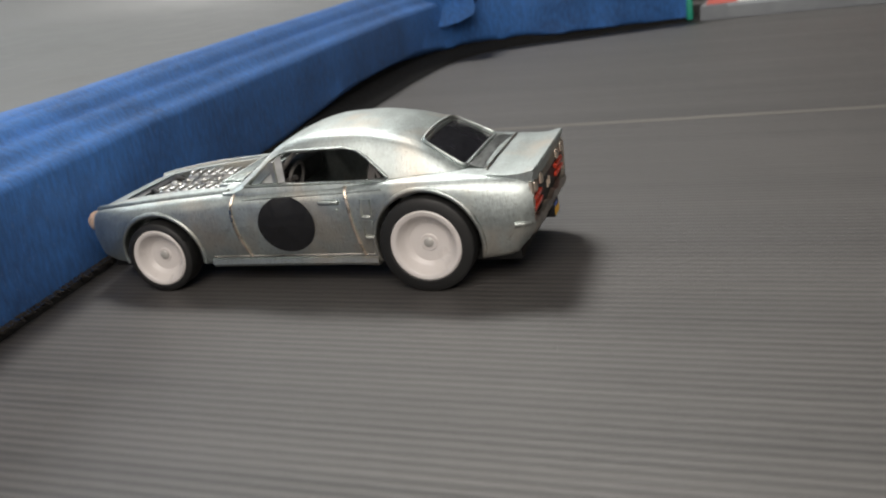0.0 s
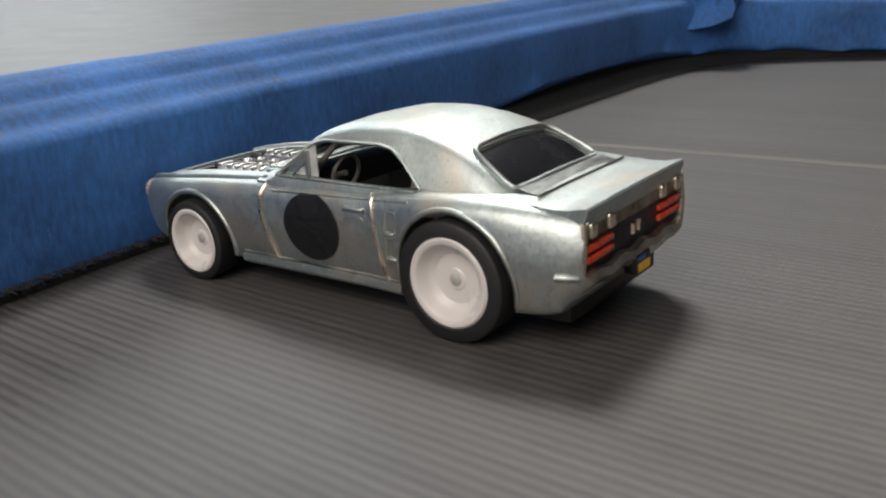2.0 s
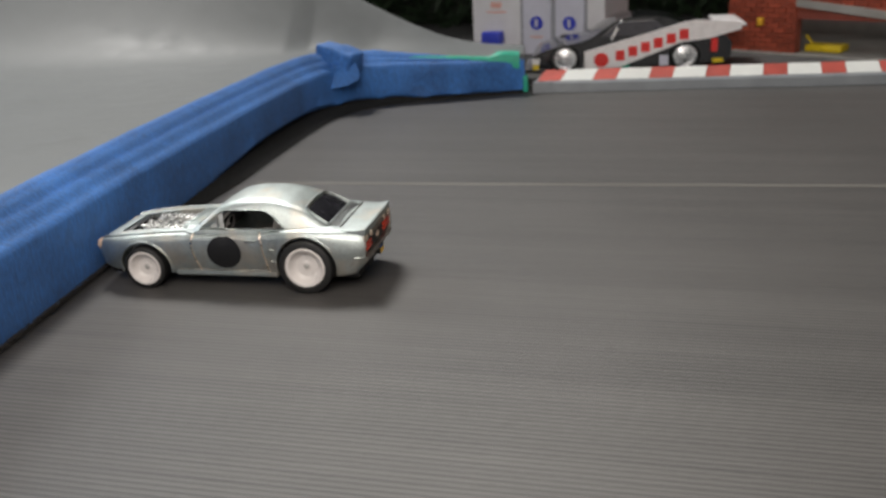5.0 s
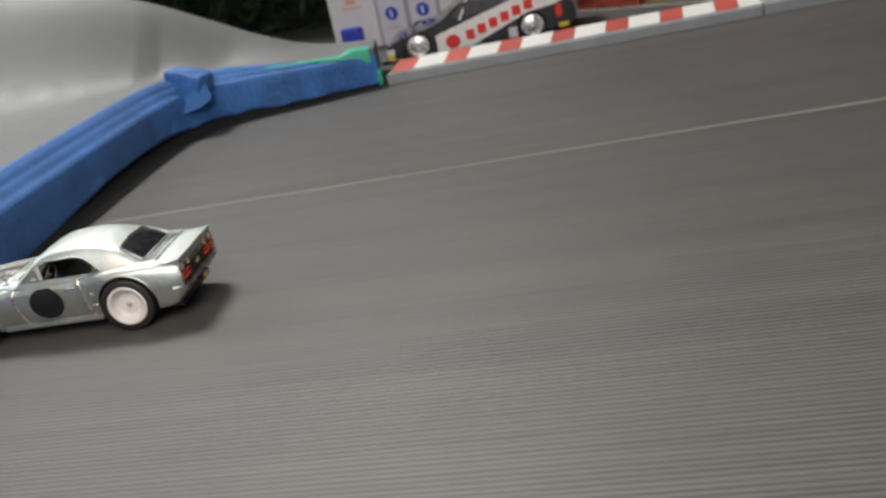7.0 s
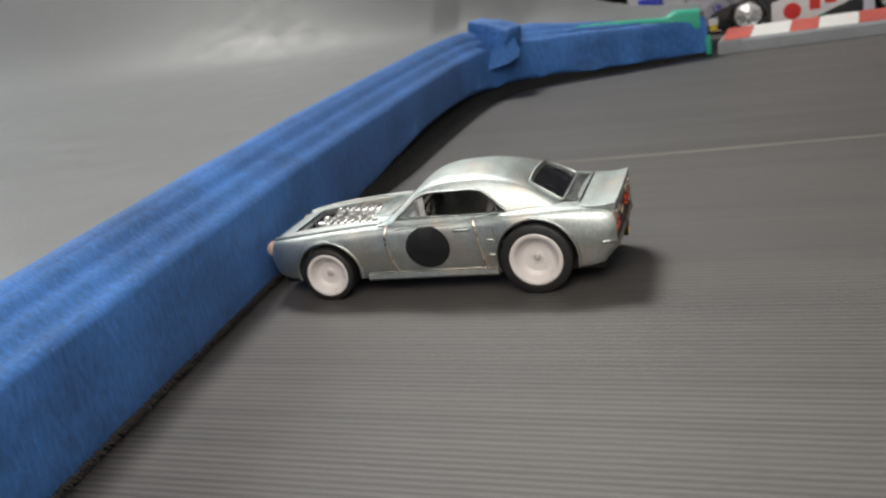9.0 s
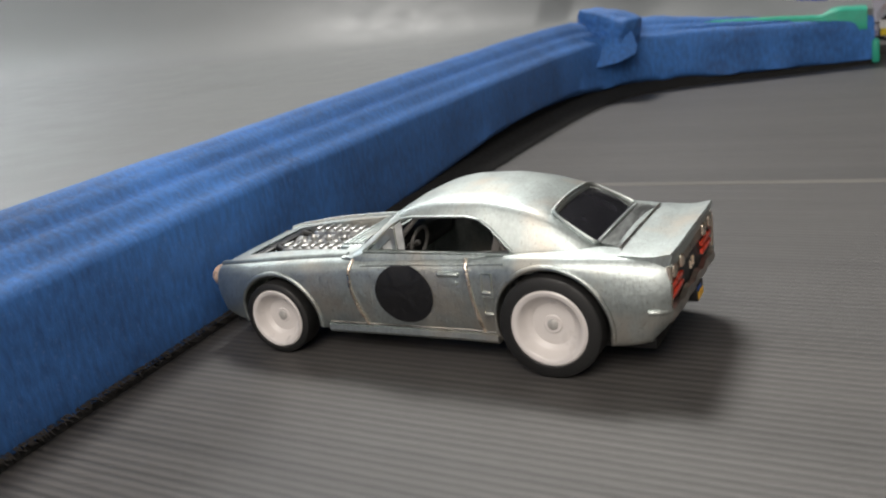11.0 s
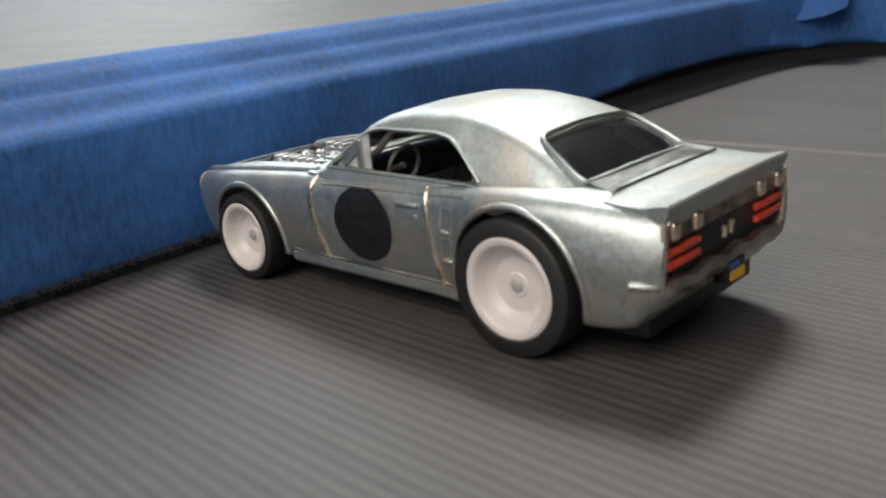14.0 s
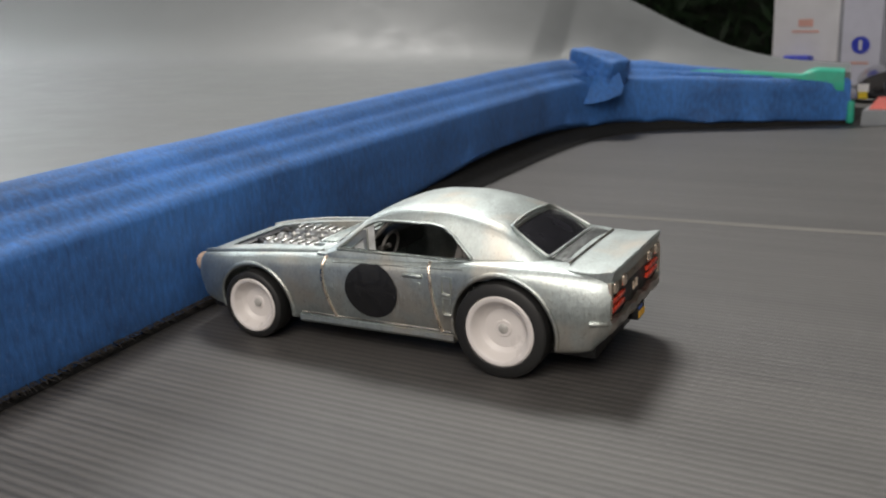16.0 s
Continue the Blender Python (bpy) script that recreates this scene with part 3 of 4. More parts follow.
outer = loft([roof_ring(x, 0) for x in np.linspace(-10.5, 29, 70)])
inner = loft([roof_ring(x, 1.0) for x in np.linspace(-8.6, 25.5, 40)])
for v in inner.verts:
    v.co.z -= 0.6 if v.co.z < 14 else 0
side_window = [(-6.6, 16.25), (-4.6, 17.75), (-2.2, 19.9), (-1.0, 20.55), (0.5, 20.85), (8.6, 20.9), (10.6, 20.5), (12.2, 19.5), (15.6, 16.6), (15.2, 16.2)]
rear_window = [(20.4, -7.6), (20.1, 0), (20.4, 7.6), (20.9, 8.1), (25.9, 9.2), (26.4, 8.7), (26.7, 0), (26.4, -8.7), (25.9, -9.2), (20.9, -8.1)]
windscreen = [(-8.2, -9.8), (-3.0, -8.4), (-2.6, 0), (-3.0, 8.4), (-8.2, 9.8), (-8.9, 0)]
house = carve(outer, [inner, prism(side_window, "y", -16, 16), prism(rear_window, "z", 16.0, 26), prism(windscreen, "z", 15.6, 26)])
part("roof", house, zamac, body, "", 38, MM)


# window panes and their raised surrounds
def on_roof(x, y, drop):
    return (x, y, smooth_curve(ROOF_X, ROOF_Z, x) - drop - 0.28 * (abs(y) / 9) ** 2)


pane = loft([[on_roof(x, (x * 0.28 + 2.2) * k / 6, 0.55 - 0.36 * math.sin(math.pi * (x - 20.2) / 6.5)) for k in range(-6, 7)] for x in np.linspace(20.2, 26.7, 9)], False)
bmesh.ops.solidify(pane, geom=pane.faces[:], thickness=0.25)
part("rear_window", pane, dark_glass, body, "dark glossy smoked rear window", 50, MM)
rim_pts = [on_roof(x, y, -0.05) for x, y in chaikin([(20.1, -7.3), (19.9, -6), (19.7, 0), (19.9, 6), (20.1, 7.3), (20.6, 8.0), (21.6, 8.5), (25.4, 9.5), (26.5, 9.4), (26.8, 8.6), (26.9, 0), (26.8, -8.6), (26.5, -9.4), (25.4, -9.5), (21.6, -8.5), (20.6, -8.0)], 1, True)]
part("window_trim", tube(rim_pts + rim_pts[:1], 0.30, 6), zamac, body, "worn raised trim round the rear window", 60, MM)
for side in (-1, 1):
    pts = []
    for x, z in side_window + side_window[:1]:
        wb = smooth_curve((-11, -6, 5, 15, 22, 29), (12.2, 12.9, 12.9, 12.7, 12.2, 11.4), x)
        pts.append((x, side * (wb - (wb - 9.6) * (z - 15.2) / 7.6 + 0.05), z))
    part("window_trim", tube(pts, 0.24, 6), zamac, body, "", 60, MM)
    vent = prism([(-6.0, 16.3), (-2.2, 19.6), (-1.7, 19.6), (-1.7, 16.3), (-2.3, 16.3), (-2.3, 18.2), (-4.6, 16.3)], "y", side * 11.4, side * 11.8)
    part("quarter_window_frame", vent, zamac, body, "", 20, MM)
    # Opaque grey colour stands in for reflection and lit cabin in a clear pane.
    clear = prism([(-5.9, 16.3), (-2.2, 19.6), (-0.6, 20.4), (-0.6, 16.3)], "y", side * 11.2, side * 11.38)
    part("quarter_window", clear, clear_pane, body, "front quarter window with its sheen painted grey", 20, MM)

# trunk panel, spoiler
trunk_panel = loft([[(x, y, smooth_curve(STATIONS, DECK, x) + 0.05 + (28.5 - x) * 0.16) for y in np.linspace(-9.6, 9.6, 9)] for x in (26.4, 27.4, 28.6, 29.6)], False)
bmesh.ops.solidify(trunk_panel, geom=trunk_panel.faces[:], thickness=0.5)
part("deck_panel", trunk_panel, zinc_brushed, body, "", 40, MM)
part("deck_groove", tube([(29.9, y, smooth_curve(STATIONS, DECK, 29.9) + 0.1) for y in np.linspace(-10.2, 10.2, 12)], 0.16, 6), zinc_dark, body, "", 60, MM)
lip = loft([[(x - 0.4 * (abs(y) / 12.3) ** 6, y, z - 0.35 * (abs(y) / 12.3) ** 4) for x, z in ((29.9, 16.6), (31.0, 16.72), (33.0, 16.55), (35.0, 16.6), (36.6, 16.95), (37.1, 17.0), (37.35, 16.8), (37.1, 16.0), (36.6, 14.8), (34, 14.8))]
            for y in list(np.linspace(-12.3, -11.6, 3)) + list(np.linspace(-9.5, 9.5, 9)) + list(np.linspace(11.6, 12.3, 3))])
part("spoiler", lip, zamac, body, "", 35, MM)

# tail panel with lamps, bumper and plate
tail = part("tail_panel", box(35.4, 36.25, -12.1, 12.1, 8.7, 14.9, 0.25), black_plastic, toy_car, "black tail panel", 35, MM)
part("spoiler_underside", box(35.8, 36.55, -11.9, 11.9, 13.1, 15.9, 0.2), tail_bronze, tail, "tarnished metal under the spoiler lip", 35, MM)
for side in (-1, 1):
    for z in (10.9, 12.1):
        part("tail_lamp", box(36.0, 36.7, min(side * 5.8, side * 11.8), max(side * 5.8, side * 11.8), z - 0.36, z + 0.36, 0.18), lamp_red, tail, "red tail lamp bar", 35, MM)
    part("marker_lamp", box(36.1, 37.0, side * 6.6 - 0.7, side * 6.6 + 0.7, 13.2, 14.9, 0.35, 3), zinc_edge, tail, "", 45, MM)
    part("marker_lamp", box(36.1, 37.0, side * 10.7 - 0.7, side * 10.7 + 0.7, 13.2, 14.9, 0.35, 3), zinc_edge, tail, "", 45, MM)
part("emblem", joined(box(36.1, 36.6, -1.0, -0.5, 10.8, 11.9, 0.12), box(36.1, 36.6, 0.4, 0.8, 10.9, 12.2, 0.12), box(36.1, 36.5, -1.0, -0.1, 11.6, 12.0, 0.12), box(36.1, 36.5, 0.5, 1.3, 11.7, 12.1, 0.1)), zinc_edge, tail, "", 40, MM)
bumper = loft([[(x0 + 35.9 - 3.2 * max(0, (abs(y) - 11.2) / 2.6) ** 2, y, z + 0.25 * math.sin(y * 1.1)) for x0, z in ((-0.8, 7.5), (0.7, 7.7), (1.25, 8.5), (1.1, 9.4), (-0.6, 9.8))]
               for y in list(np.linspace(-13.9, -11.2, 8)) + list(np.linspace(-10, 10, 17)) + list(np.linspace(11.2, 13.9, 8))])
part("rear_bumper", bumper, zinc_dark, toy_car, "tarnished dark metal rear bumper", 40, MM)
for side in (-1, 1):
    part("bumper_corner", tube([(34.0, side * 14.05, 9.5), (35.0, side * 13.75, 9.5), (35.9, side * 13.2, 9.4), (36.5, side * 12.4, 9.3)], 0.42, 8), zamac, toy_car, "bright worn bumper corner", 60, MM)
plate = part("plate", box(35.6, 37.3, -1.4, 2.0, 6.2, 8.5, 0.15), black_plastic, toy_car, "small dark plate with blue and yellow bars", 35, MM, pose(0, 0, 0))
part("plate_stripe", box(37.28, 37.37, -1.25, 0.6, 7.8, 8.3), plate_blue, plate, "", 0, MM)
for k in range(5):
    part("plate_bar", box(37.28, 37.39, -1.2 + 0.62 * k, -0.75 + 0.62 * k, 6.5, 7.5), plate_yellow, plate, "", 0, MM)
part("valance", prism([(32.0, 5.2), (33.8, 5.6), (35.7, 7.8), (33, 7.9)], "y", -12.2, 12.2), zinc_dark, toy_car, "", 30, MM)

# underside
part("base_plate", box(-33, 34.0, -10.8, 10.8, 3.0, 5.4, 0.5), black_plastic, toy_car, "black plastic underside", 35, MM)
part("axle", tube([(FRONT[0], -12, FRONT[1]), (FRONT[0], 12, FRONT[1])], 0.6), rim_hub, toy_car, "", 60, MM)
part("axle", tube([(REAR[0], -12, REAR[1]), (REAR[0], 12, REAR[1])], 0.6), rim_hub, toy_car, "", 60, MM)


# wheels: dished white rim, black tyre, axle end
def wheel(x, r_tyre, r_rim, width, face):
    """face: y of the outer side, signed."""
    s = 1 if face > 0 else -1
    o = abs(face)
    rim = lathe([(0, s * (o - 1.75)), (r_rim * 0.22, s * (o - 1.75)), (r_rim * 0.25, s * (o - 1.9)), (r_rim * 0.55, s * (o - 1.95)), (r_rim * 0.60, s * (o - 1.7)), (r_rim * 0.66, s * (o - 1.55)),
                 (r_rim * 0.69, s * (o - 1.3)), (r_rim * 0.80, s * (o - 0.55)), (r_rim * 0.83, s * (o - 0.22)), (r_rim * 0.87, s * (o - 0.10)), (r_rim * 0.95, s * (o - 0.05)), (r_rim, s * (o - 0.25)),
                 (r_rim, s * (o - width + 0.3)), (0, s * (o - width + 0.3))], 64)
    w = part("wheel", rim, rim_white, toy_car, "white deep-dish plastic wheel", 40, MM, Matrix.Translation((x, 0, r_tyre)))
    t = lathe([(r_rim - 0.1, s * (o - 0.3)), (r_rim + 0.1, s * (o - 0.05)), (r_tyre - 0.45, s * (o - 0.1)), (r_tyre - 0.12, s * (o - 0.35)), (r_tyre, s * (o - 0.9)),
               (r_tyre, s * (o - width + 0.8)), (r_tyre - 0.4, s * (o - width)), (r_rim - 0.1, s * (o - width))], 56)
    part("tyre", t, rubber, w, "smooth black tyre", 40, MM, Matrix.Translation((x, 0, r_tyre)))
    part("axle_end", lathe([(0, s * (o - 1.4)), (0.5, s * (o - 1.45)), (0.72, s * (o - 1.6)), (0.8, s * (o - 2.1)), (0, s * (o - 2.1))], 20), rim_hub, w, "", 40, MM, Matrix.Translation((x, 0, r_tyre)))
    return w


for face in (-14.9, 14.9):
    wheel(FRONT[0], 5.75, 4.65, 4.4, face)
for face in (-15.6, 15.6):
    wheel(REAR[0], 7.15, 5.35, 5.6, face)

# raised lips round the wheel arches
for side in (-1, 1):
    for (wx, wz), r in ((FRONT, 6.9), (REAR, 8.3)):
        pts = []
        for k in range(33):
            a = math.radians(-12 + 204 * k / 32)
            x, z = wx + r * math.cos(a), wz + r * math.sin(a)
            pts.append((x, side * (side_y(x, max(z, 4.6)) - 0.15), z))
        part("arch_lip", tube(pts, 0.40, 8), zamac, body, "", 60, MM)


# things on the flanks
def on_side(x, z, side, out):
    return (x, side * (side_y(x, z) + out), z)


for side in (-1, 1):
    for edge in ([(-8.3, 15.3), (-8.9, 13.5), (-8.8, 11), (-8.0, 7.5), (-7.0, 5.2)], [(9.0, 15.6), (9.4, 13.5), (9.8, 10), (10.5, 6.5), (10.9, 5.2)]):
        part("door_seam", tube([on_side(x, z, side, 0.06) for x, z in chaikin(edge, 2)], 0.26, 6), zinc_edge, body, "worn pale door edge", 60, MM)
    part("sill_line", tube([on_side(x, 5.25, side, -0.02) for x in np.linspace(-13.4, 12.6, 16)], 0.2, 6), zinc_dark, body, "", 60, MM)
    part("belt_line", tube([on_side(x, smooth_curve(STATIONS, SHOULDER, x) - 0.85, side, 0.0) for x in np.linspace(-7, 15, 20)], 0.18, 6), zamac, body, "", 60, MM)
    disc = bmesh.new()
    rows = [[disc.verts.new(on_side(-0.4 + 4.4 * q * math.cos(a), 10.4 + 4.4 * q * math.sin(a), side, 0.14)) for a in np.linspace(0, 2 * math.pi, 49)[:-1]] for q in (0.02, 0.35, 0.7, 1.0)]
    for a, b in zip(rows, rows[1:]):
        for i in range(48):
            disc.faces.new((a[i], a[(i + 1) % 48], b[(i + 1) % 48], b[i]))
    disc.faces.new(rows[0])
    part("roundel", disc, black_paint, body, "plain black printed roundel", 60, MM)
    y = side * side_y(6.6, 13.6)
    part("door_handle", box(5.0, 8.2, y - 0.45, y + 0.45, 13.25, 14.0, 0.32, 3), zamac, body, "", 50, MM)
    part("door_lock", lathe([(0, 0.35), (0.3, 0.3), (0.38, -0.2), (0, -0.2)], 12), zamac, body, "", 50, MM, Matrix.Translation((7.6, y + (0 if side > 0 else 0), 12.4)) @ Matrix.Diagonal((1, side, 1, 1)))
    for z0, z1 in ((11.4, 14.0), (8.2, 10.7)):
        yy = side_y(12.2, z0)
        part("vent_lip", box(11.5, 13.0, min(side * (yy - 0.3), side * (yy + 0.42)), max(side * (yy - 0.3), side * (yy + 0.42)), z0 - 0.3, z0 + 0.25, 0.22, 3), zamac, body, "", 50, MM)
        part("vent_frame", tube([on_side(11.5, z0, side, 0.1), on_side(11.5, z1, side, 0.1), on_side(13.0, z1, side, 0.1), on_side(13.0, z0, side, 0.1)], 0.15, 6), zamac, body, "", 60, MM)
    part("headlight", lathe([(0, 0.9), (1.3, 0.7), (1.7, 0.1), (1.7, -1.2), (0, -1.2)], 24), amber, toy_car, "", 40, MM, pose(-35.3, side * 9.3, 10.6, 0, 0, 100 if side > 0 else 80))
    part("front_fender_ridge", tube([(x, side * (0.80 * smooth_curve(STATIONS, HALF, x)), smooth_curve(STATIONS, SHOULDER, x) + 0.1) for x in np.linspace(-34, -10, 24)], 0.5, 8), zamac, body, "", 60, MM)

for side in (-1, 1):
    part("corner_edge", tube([(36.45, side * 12.2, 15.0), (36.5, side * 12.4, 13.4), (36.45, side * 12.5, 11.6), (36.35, side * 12.6, 9.8)], 0.38, 8), zinc_edge, body, "worn shiny tail corner", 60, MM)
    part("rocker", loft([[(x, side * (side_y(x, 5.4) + o), z) for o, z in ((-1.6, 3.5), (-0.25, 3.55), (0.12, 4.0), (0.05, 4.75), (-0.5, 5.0))] for x in np.linspace(-13.8, 12.8, 14)]), zamac, body, "", 40, MM)
part("grille", box(-36.0, -33.5, -8.0, 8.0, 5.2, 8.4, 0.5), black_plastic, toy_car, "black lower grille", 40, MM)
part("front_bumper", loft([[(x0 - 36.5 + 0.05 * y * y * 0.5, y, z) for x0, z in ((0, 8.2), (-0.6, 8.9), (-0.3, 10.0), (1.2, 10.2), (1.4, 8.2))] for y in np.linspace(-8.5, 8.5, 17)]), zamac, toy_car, "", 40, MM)

# open engine bay
engine = part("engine_bay", box(-30.2, -11.8, -7.6, 7.6, 9.6, 10.4), black_plastic, toy_car, "black open engine bay", 0, MM)
part("radiator", box(-30.0, -28.2, -6.8, 6.8, 10.3, 13.6, 0.3), black_plastic, engine, "", 35, MM)
part("engine_block", box(-26.5, -12.5, -4.8, 4.8, 10.2, 13.2, 0.6), engine_metal, engine, "", 40, MM)
for side in (-1, 1):
    part("rocker_cover", box(-25.5, -13.5, min(side * 3.0, side * 6.2), max(side * 3.0, side * 6.2), 11.6, 14.3, 0.7, 3), engine_metal, engine, "", 45, MM)
    for k in range(7):
        part("cover_rib", box(-25.0 + 1.6 * k, -24.4 + 1.6 * k, min(side * 3.4, side * 5.9), max(side * 3.4, side * 5.9), 14.2, 14.7, 0.15), engine_metal, engine, "", 40, MM)
for k in range(4):
    for side in (-1, 1):
        part("intake_horn", lathe([(0.5, 0), (0.55, 2.2), (0.95, 2.8), (0.7, 2.8), (0.35, 2.0), (0.35, 0)], 14), engine_metal, engine, "", 40, MM,
             Matrix.Translation((-24.2 + 2.9 * k, side * 1.3, 11.2)) @ Matrix.Rotation(radians(90), 4, "X"))
for side in (-1, 1):
    part("hose", tube([(-28.5, side * 3, 12.5), (-27.6, side * 3.6, 13.8), (-26.4, side * 4.2, 13.2)], 0.5), rubber, engine, "", 60, MM)
    part("belt_pulley", lathe([(0, 0.5), (1.5, 0.5), (1.5, -0.5), (0, -0.5)], 18), engine_metal, engine, "", 40, MM, pose(-27.0, side * 1.9, 12.2, 0, 0, 90))
part("cowl_louvre", box(-13.2, -9.2, -8.2, 8.2, 14.6, 15.6, 0.4), zamac, engine, "", 40, MM)
for k in range(5):
    part("louvre", box(-12.9 + 0.75 * k, -12.5 + 0.75 * k, -7.6, 7.6, 15.5, 15.9, 0.1), zamac, engine, "", 40, MM)

# cabin
cabin = part("cabin_floor", box(-7.8, 16.8, -10.8, 10.8, 6.6, 7.4), black_plastic, toy_car, "black cabin tub", 0, MM)
part("dashboard", box(-7.2, -3.6, -10.2, 10.2, 12.5, 16.0, 0.6), black_plastic, cabin, "", 40, MM)
for side in (-1, 1):
    part("seat_back", loft([[(x + (z - 8) * 0.28, side * 5.2 + y, z) for x, y in chaikin([(8.0, -2.6), (8.0, 2.6), (10.2, 2.4), (10.2, -2.4)], 1, True)] for z in (8, 12, 15.5, 17.6, 18.3)]), seat_plastic, cabin, "grey bucket seat", 45, MM)
    part("seat_cushion", box(1.5, 8.5, side * 5.2 - 2.7, side * 5.2 + 2.7, 7.4, 10.0, 0.7, 3), seat_plastic, cabin, "", 45, MM)
    part("roll_cage_bar", tube([(13.8, side * 9.2, 7.5), (13.2, side * 9.0, 15), (11.8, side * 8.2, 20.6), (0.5, side * 8.4, 20.4), (-3.4, side * 9.4, 16.0)], 0.42), seat_plastic, cabin, "", 60, MM)
part("roll_cage_bar", tube([(13.0, -8.9, 15.5), (12.0, 0, 18.6), (13.0, 8.9, 15.5)], 0.42), seat_plastic, cabin, "", 60, MM)
ring = [(-1.6 + 0.5 * math.sin(a), -5.2 + 2.5 * math.cos(a), 15.4 + 2.3 * math.sin(a)) for a in np.linspace(0, 2 * math.pi, 28)]
part("steering_wheel", tube(ring, 0.28, 6), seat_plastic, cabin, "", 60, MM)
part("steering_column", tube([(-1.6, -5.2, 15.4), (-4.5, -5.2, 14.4)], 0.4), seat_plastic, cabin, "", 60, MM)
part("window_pane", prism([(-8.4, -9.6), (-3.2, -8.2), (-3.2, 8.2), (-8.4, 9.6)], "z", 0, 0.2), dark_glass, cabin, "clear smoked windscreen", 20, MM,
     Matrix.Translation((-5.8, 0, 18.1)) @ Matrix.Rotation(radians(-37), 4, "Y") @ Matrix.Translation((5.8, 0, 0)))


def lengthen(ob):
    """The casting ahead of the rear door seams, drawn out towards the nose; wheels keep their shape."""
    def shift(x):
        return min(0.0, 0.062 * (x - 0.010))

    if ob.type == "MESH":
        ahead = shift(FRONT[0] * MM) if ob.name.split(".")[0] in ("wheel", "tyre", "axle_end", "axle") and ob.data.vertices[0].co.x < 0 else None
        for v in ob.data.vertices:
            v.co.x += shift(v.co.x) if ahead is None else ahead
    for child in ob.children:
        lengthen(child)


lengthen(toy_car)

# ---- toy street behind the kerb, in centimetres ----
def model_wheel(x, z, y, r, parent):
    rim = lathe([(0, 0.1), (r * 0.16, 0.12), (r * 0.2, 0.0), (r * 0.66, -0.1), (r * 0.74, 0.08), (r * 0.8, 0.08), (r * 0.8, -0.6), (0, -0.6)], 36)
    w = part("wheel", rim, alloy, parent, "silver spoked wheel", 40, CM, pose(x, y, z) @ Matrix.Diagonal((1, -1, 1, 1)))
    part("tyre", lathe([(r * 0.8, 0.08), (r * 0.94, 0.1), (r, -0.1), (r, -0.7), (r * 0.8, -0.7)], 36), rubber, w, "", 40, CM, pose(x, y, z) @ Matrix.Diagonal((1, -1, 1, 1)))
    for k in range(10):
        a = 2 * math.pi * k / 10
        s = box(r * 0.15, r * 0.76, -0.13, -0.02, -0.035, 0.035)
        part("spoke", s, alloy, w, "", 0, CM, pose(x, y, z) @ Matrix.Rotation(a, 4, "Y"))


racer = thing("model_race_car", "black model race car with a white and red sponsor flank", "model car", "", "", (0.58 * CM, -1.55 * CM, -0.29 * CM))
racer.scale = (0.92, 0.92, 0.92)
Y0, Y1, G = 31.6, 36.2, 0.75
outline = [(5.9, 1.15), (6.0, 1.75), (7.0, 2.25), (9.2, 2.6), (10.4, 3.55), (11.2, 3.95), (13.2, 4.0), (14.3, 3.6), (15.4, 2.95), (16.8, 2.8), (17.2, 2.2), (17.1, 1.3), (16.2, 1.05), (6.6, 1.0)]
rings = []
for k, y in enumerate(np.linspace(Y0, Y1, 9)):
    e = abs(k - 4) / 4
    rings.append([(x, y + (0.35 * (z - 2.4) / 1.6 if z > 2.4 else 0) * (1 if k < 4 else -1) * (e > 0.4), 1.0 + (z - 1.0) * (1 - 0.04 * e)) for x, z in chaikin(outline, 2, True)])
arch = [lathe([(0, -9), (0.86, -9), (0.86, 9), (0, 9)], 32) for _ in range(2)]
for c, x in zip(arch, (7.9, 14.6)):
    c.transform(pose(x, 33, 1.5))
shell = part("body", carve(loft(rings), arch), model_black, racer, "glossy black bodyshell", 35, CM)
for x in (7.9, 14.6):
    model_wheel(x, G + 0.80, Y0 - 0.05, 0.80, racer)
    model_wheel(x, G + 0.80, Y1 - 0.1, 0.80, racer)
band = prism([(9.0, 0.95), (9.0, 1.96), (14.3, 3.45), (15.2, 3.62), (17.6, 3.4), (17.6, 3.0), (16.0, 2.55), (14.4, 2.35), (12.4, 1.55), (11.0, 1.0)], "y", Y0 - 0.22, Y0 - 0.12)
flank = part("flank_panel", band, model_white, racer, "white flank with red lettering shapes", 20, CM)
for k in range(6):
    x = 10.75 + 0.70 * k
    z = 1.72 + 0.70 * k * 0.32
    part("sponsor_mark", joined(box(x, x + 0.5, Y0 - 0.245, Y0 - 0.225, z - 0.32, z + 0.26)), model_red, flank, "", 0, CM)
part("sponsor_badge", lathe([(0.0, 0.02), (0.42, 0.02), (0.42, 0), (0.0, 0)], 24), model_red, flank, "round red badge", 0, CM, pose(9.95, Y0 - 0.24, 1.45))
part("sponsor_mark", box(16.0, 16.35, Y0 - 0.2, Y0 - 0.15, 1.75, 2.5), model_red, racer, "", 0, CM)
part("side_window", prism([(10.0, 2.75), (10.9, 3.6), (12.9, 3.65), (14.0, 2.85)], "y", Y0 - 0.02, Y0 + 0.3), dark_glass, racer, "", 20, CM)
part("window_pillar", tube([(10.5, Y0 - 0.05, 2.6), (11.1, Y0 + 0.1, 3.75)], 0.07), alloy, racer, "", 50, CM)
part("rear_wing", box(16.4, 17.9, Y0, Y1, 3.15, 3.3, 0.05), model_white, racer, "white rear wing", 30, CM)
part("splitter", box(5.6, 7.0, Y0, Y1, 0.8, 0.95, 0.04), model_black, racer, "", 30, CM)
part("corner_stripe", box(6.05, 6.4, Y0 - 0.06, Y0 + 0.1, 0.95, 1.25), yellow_paint, racer, "", 0, CM)
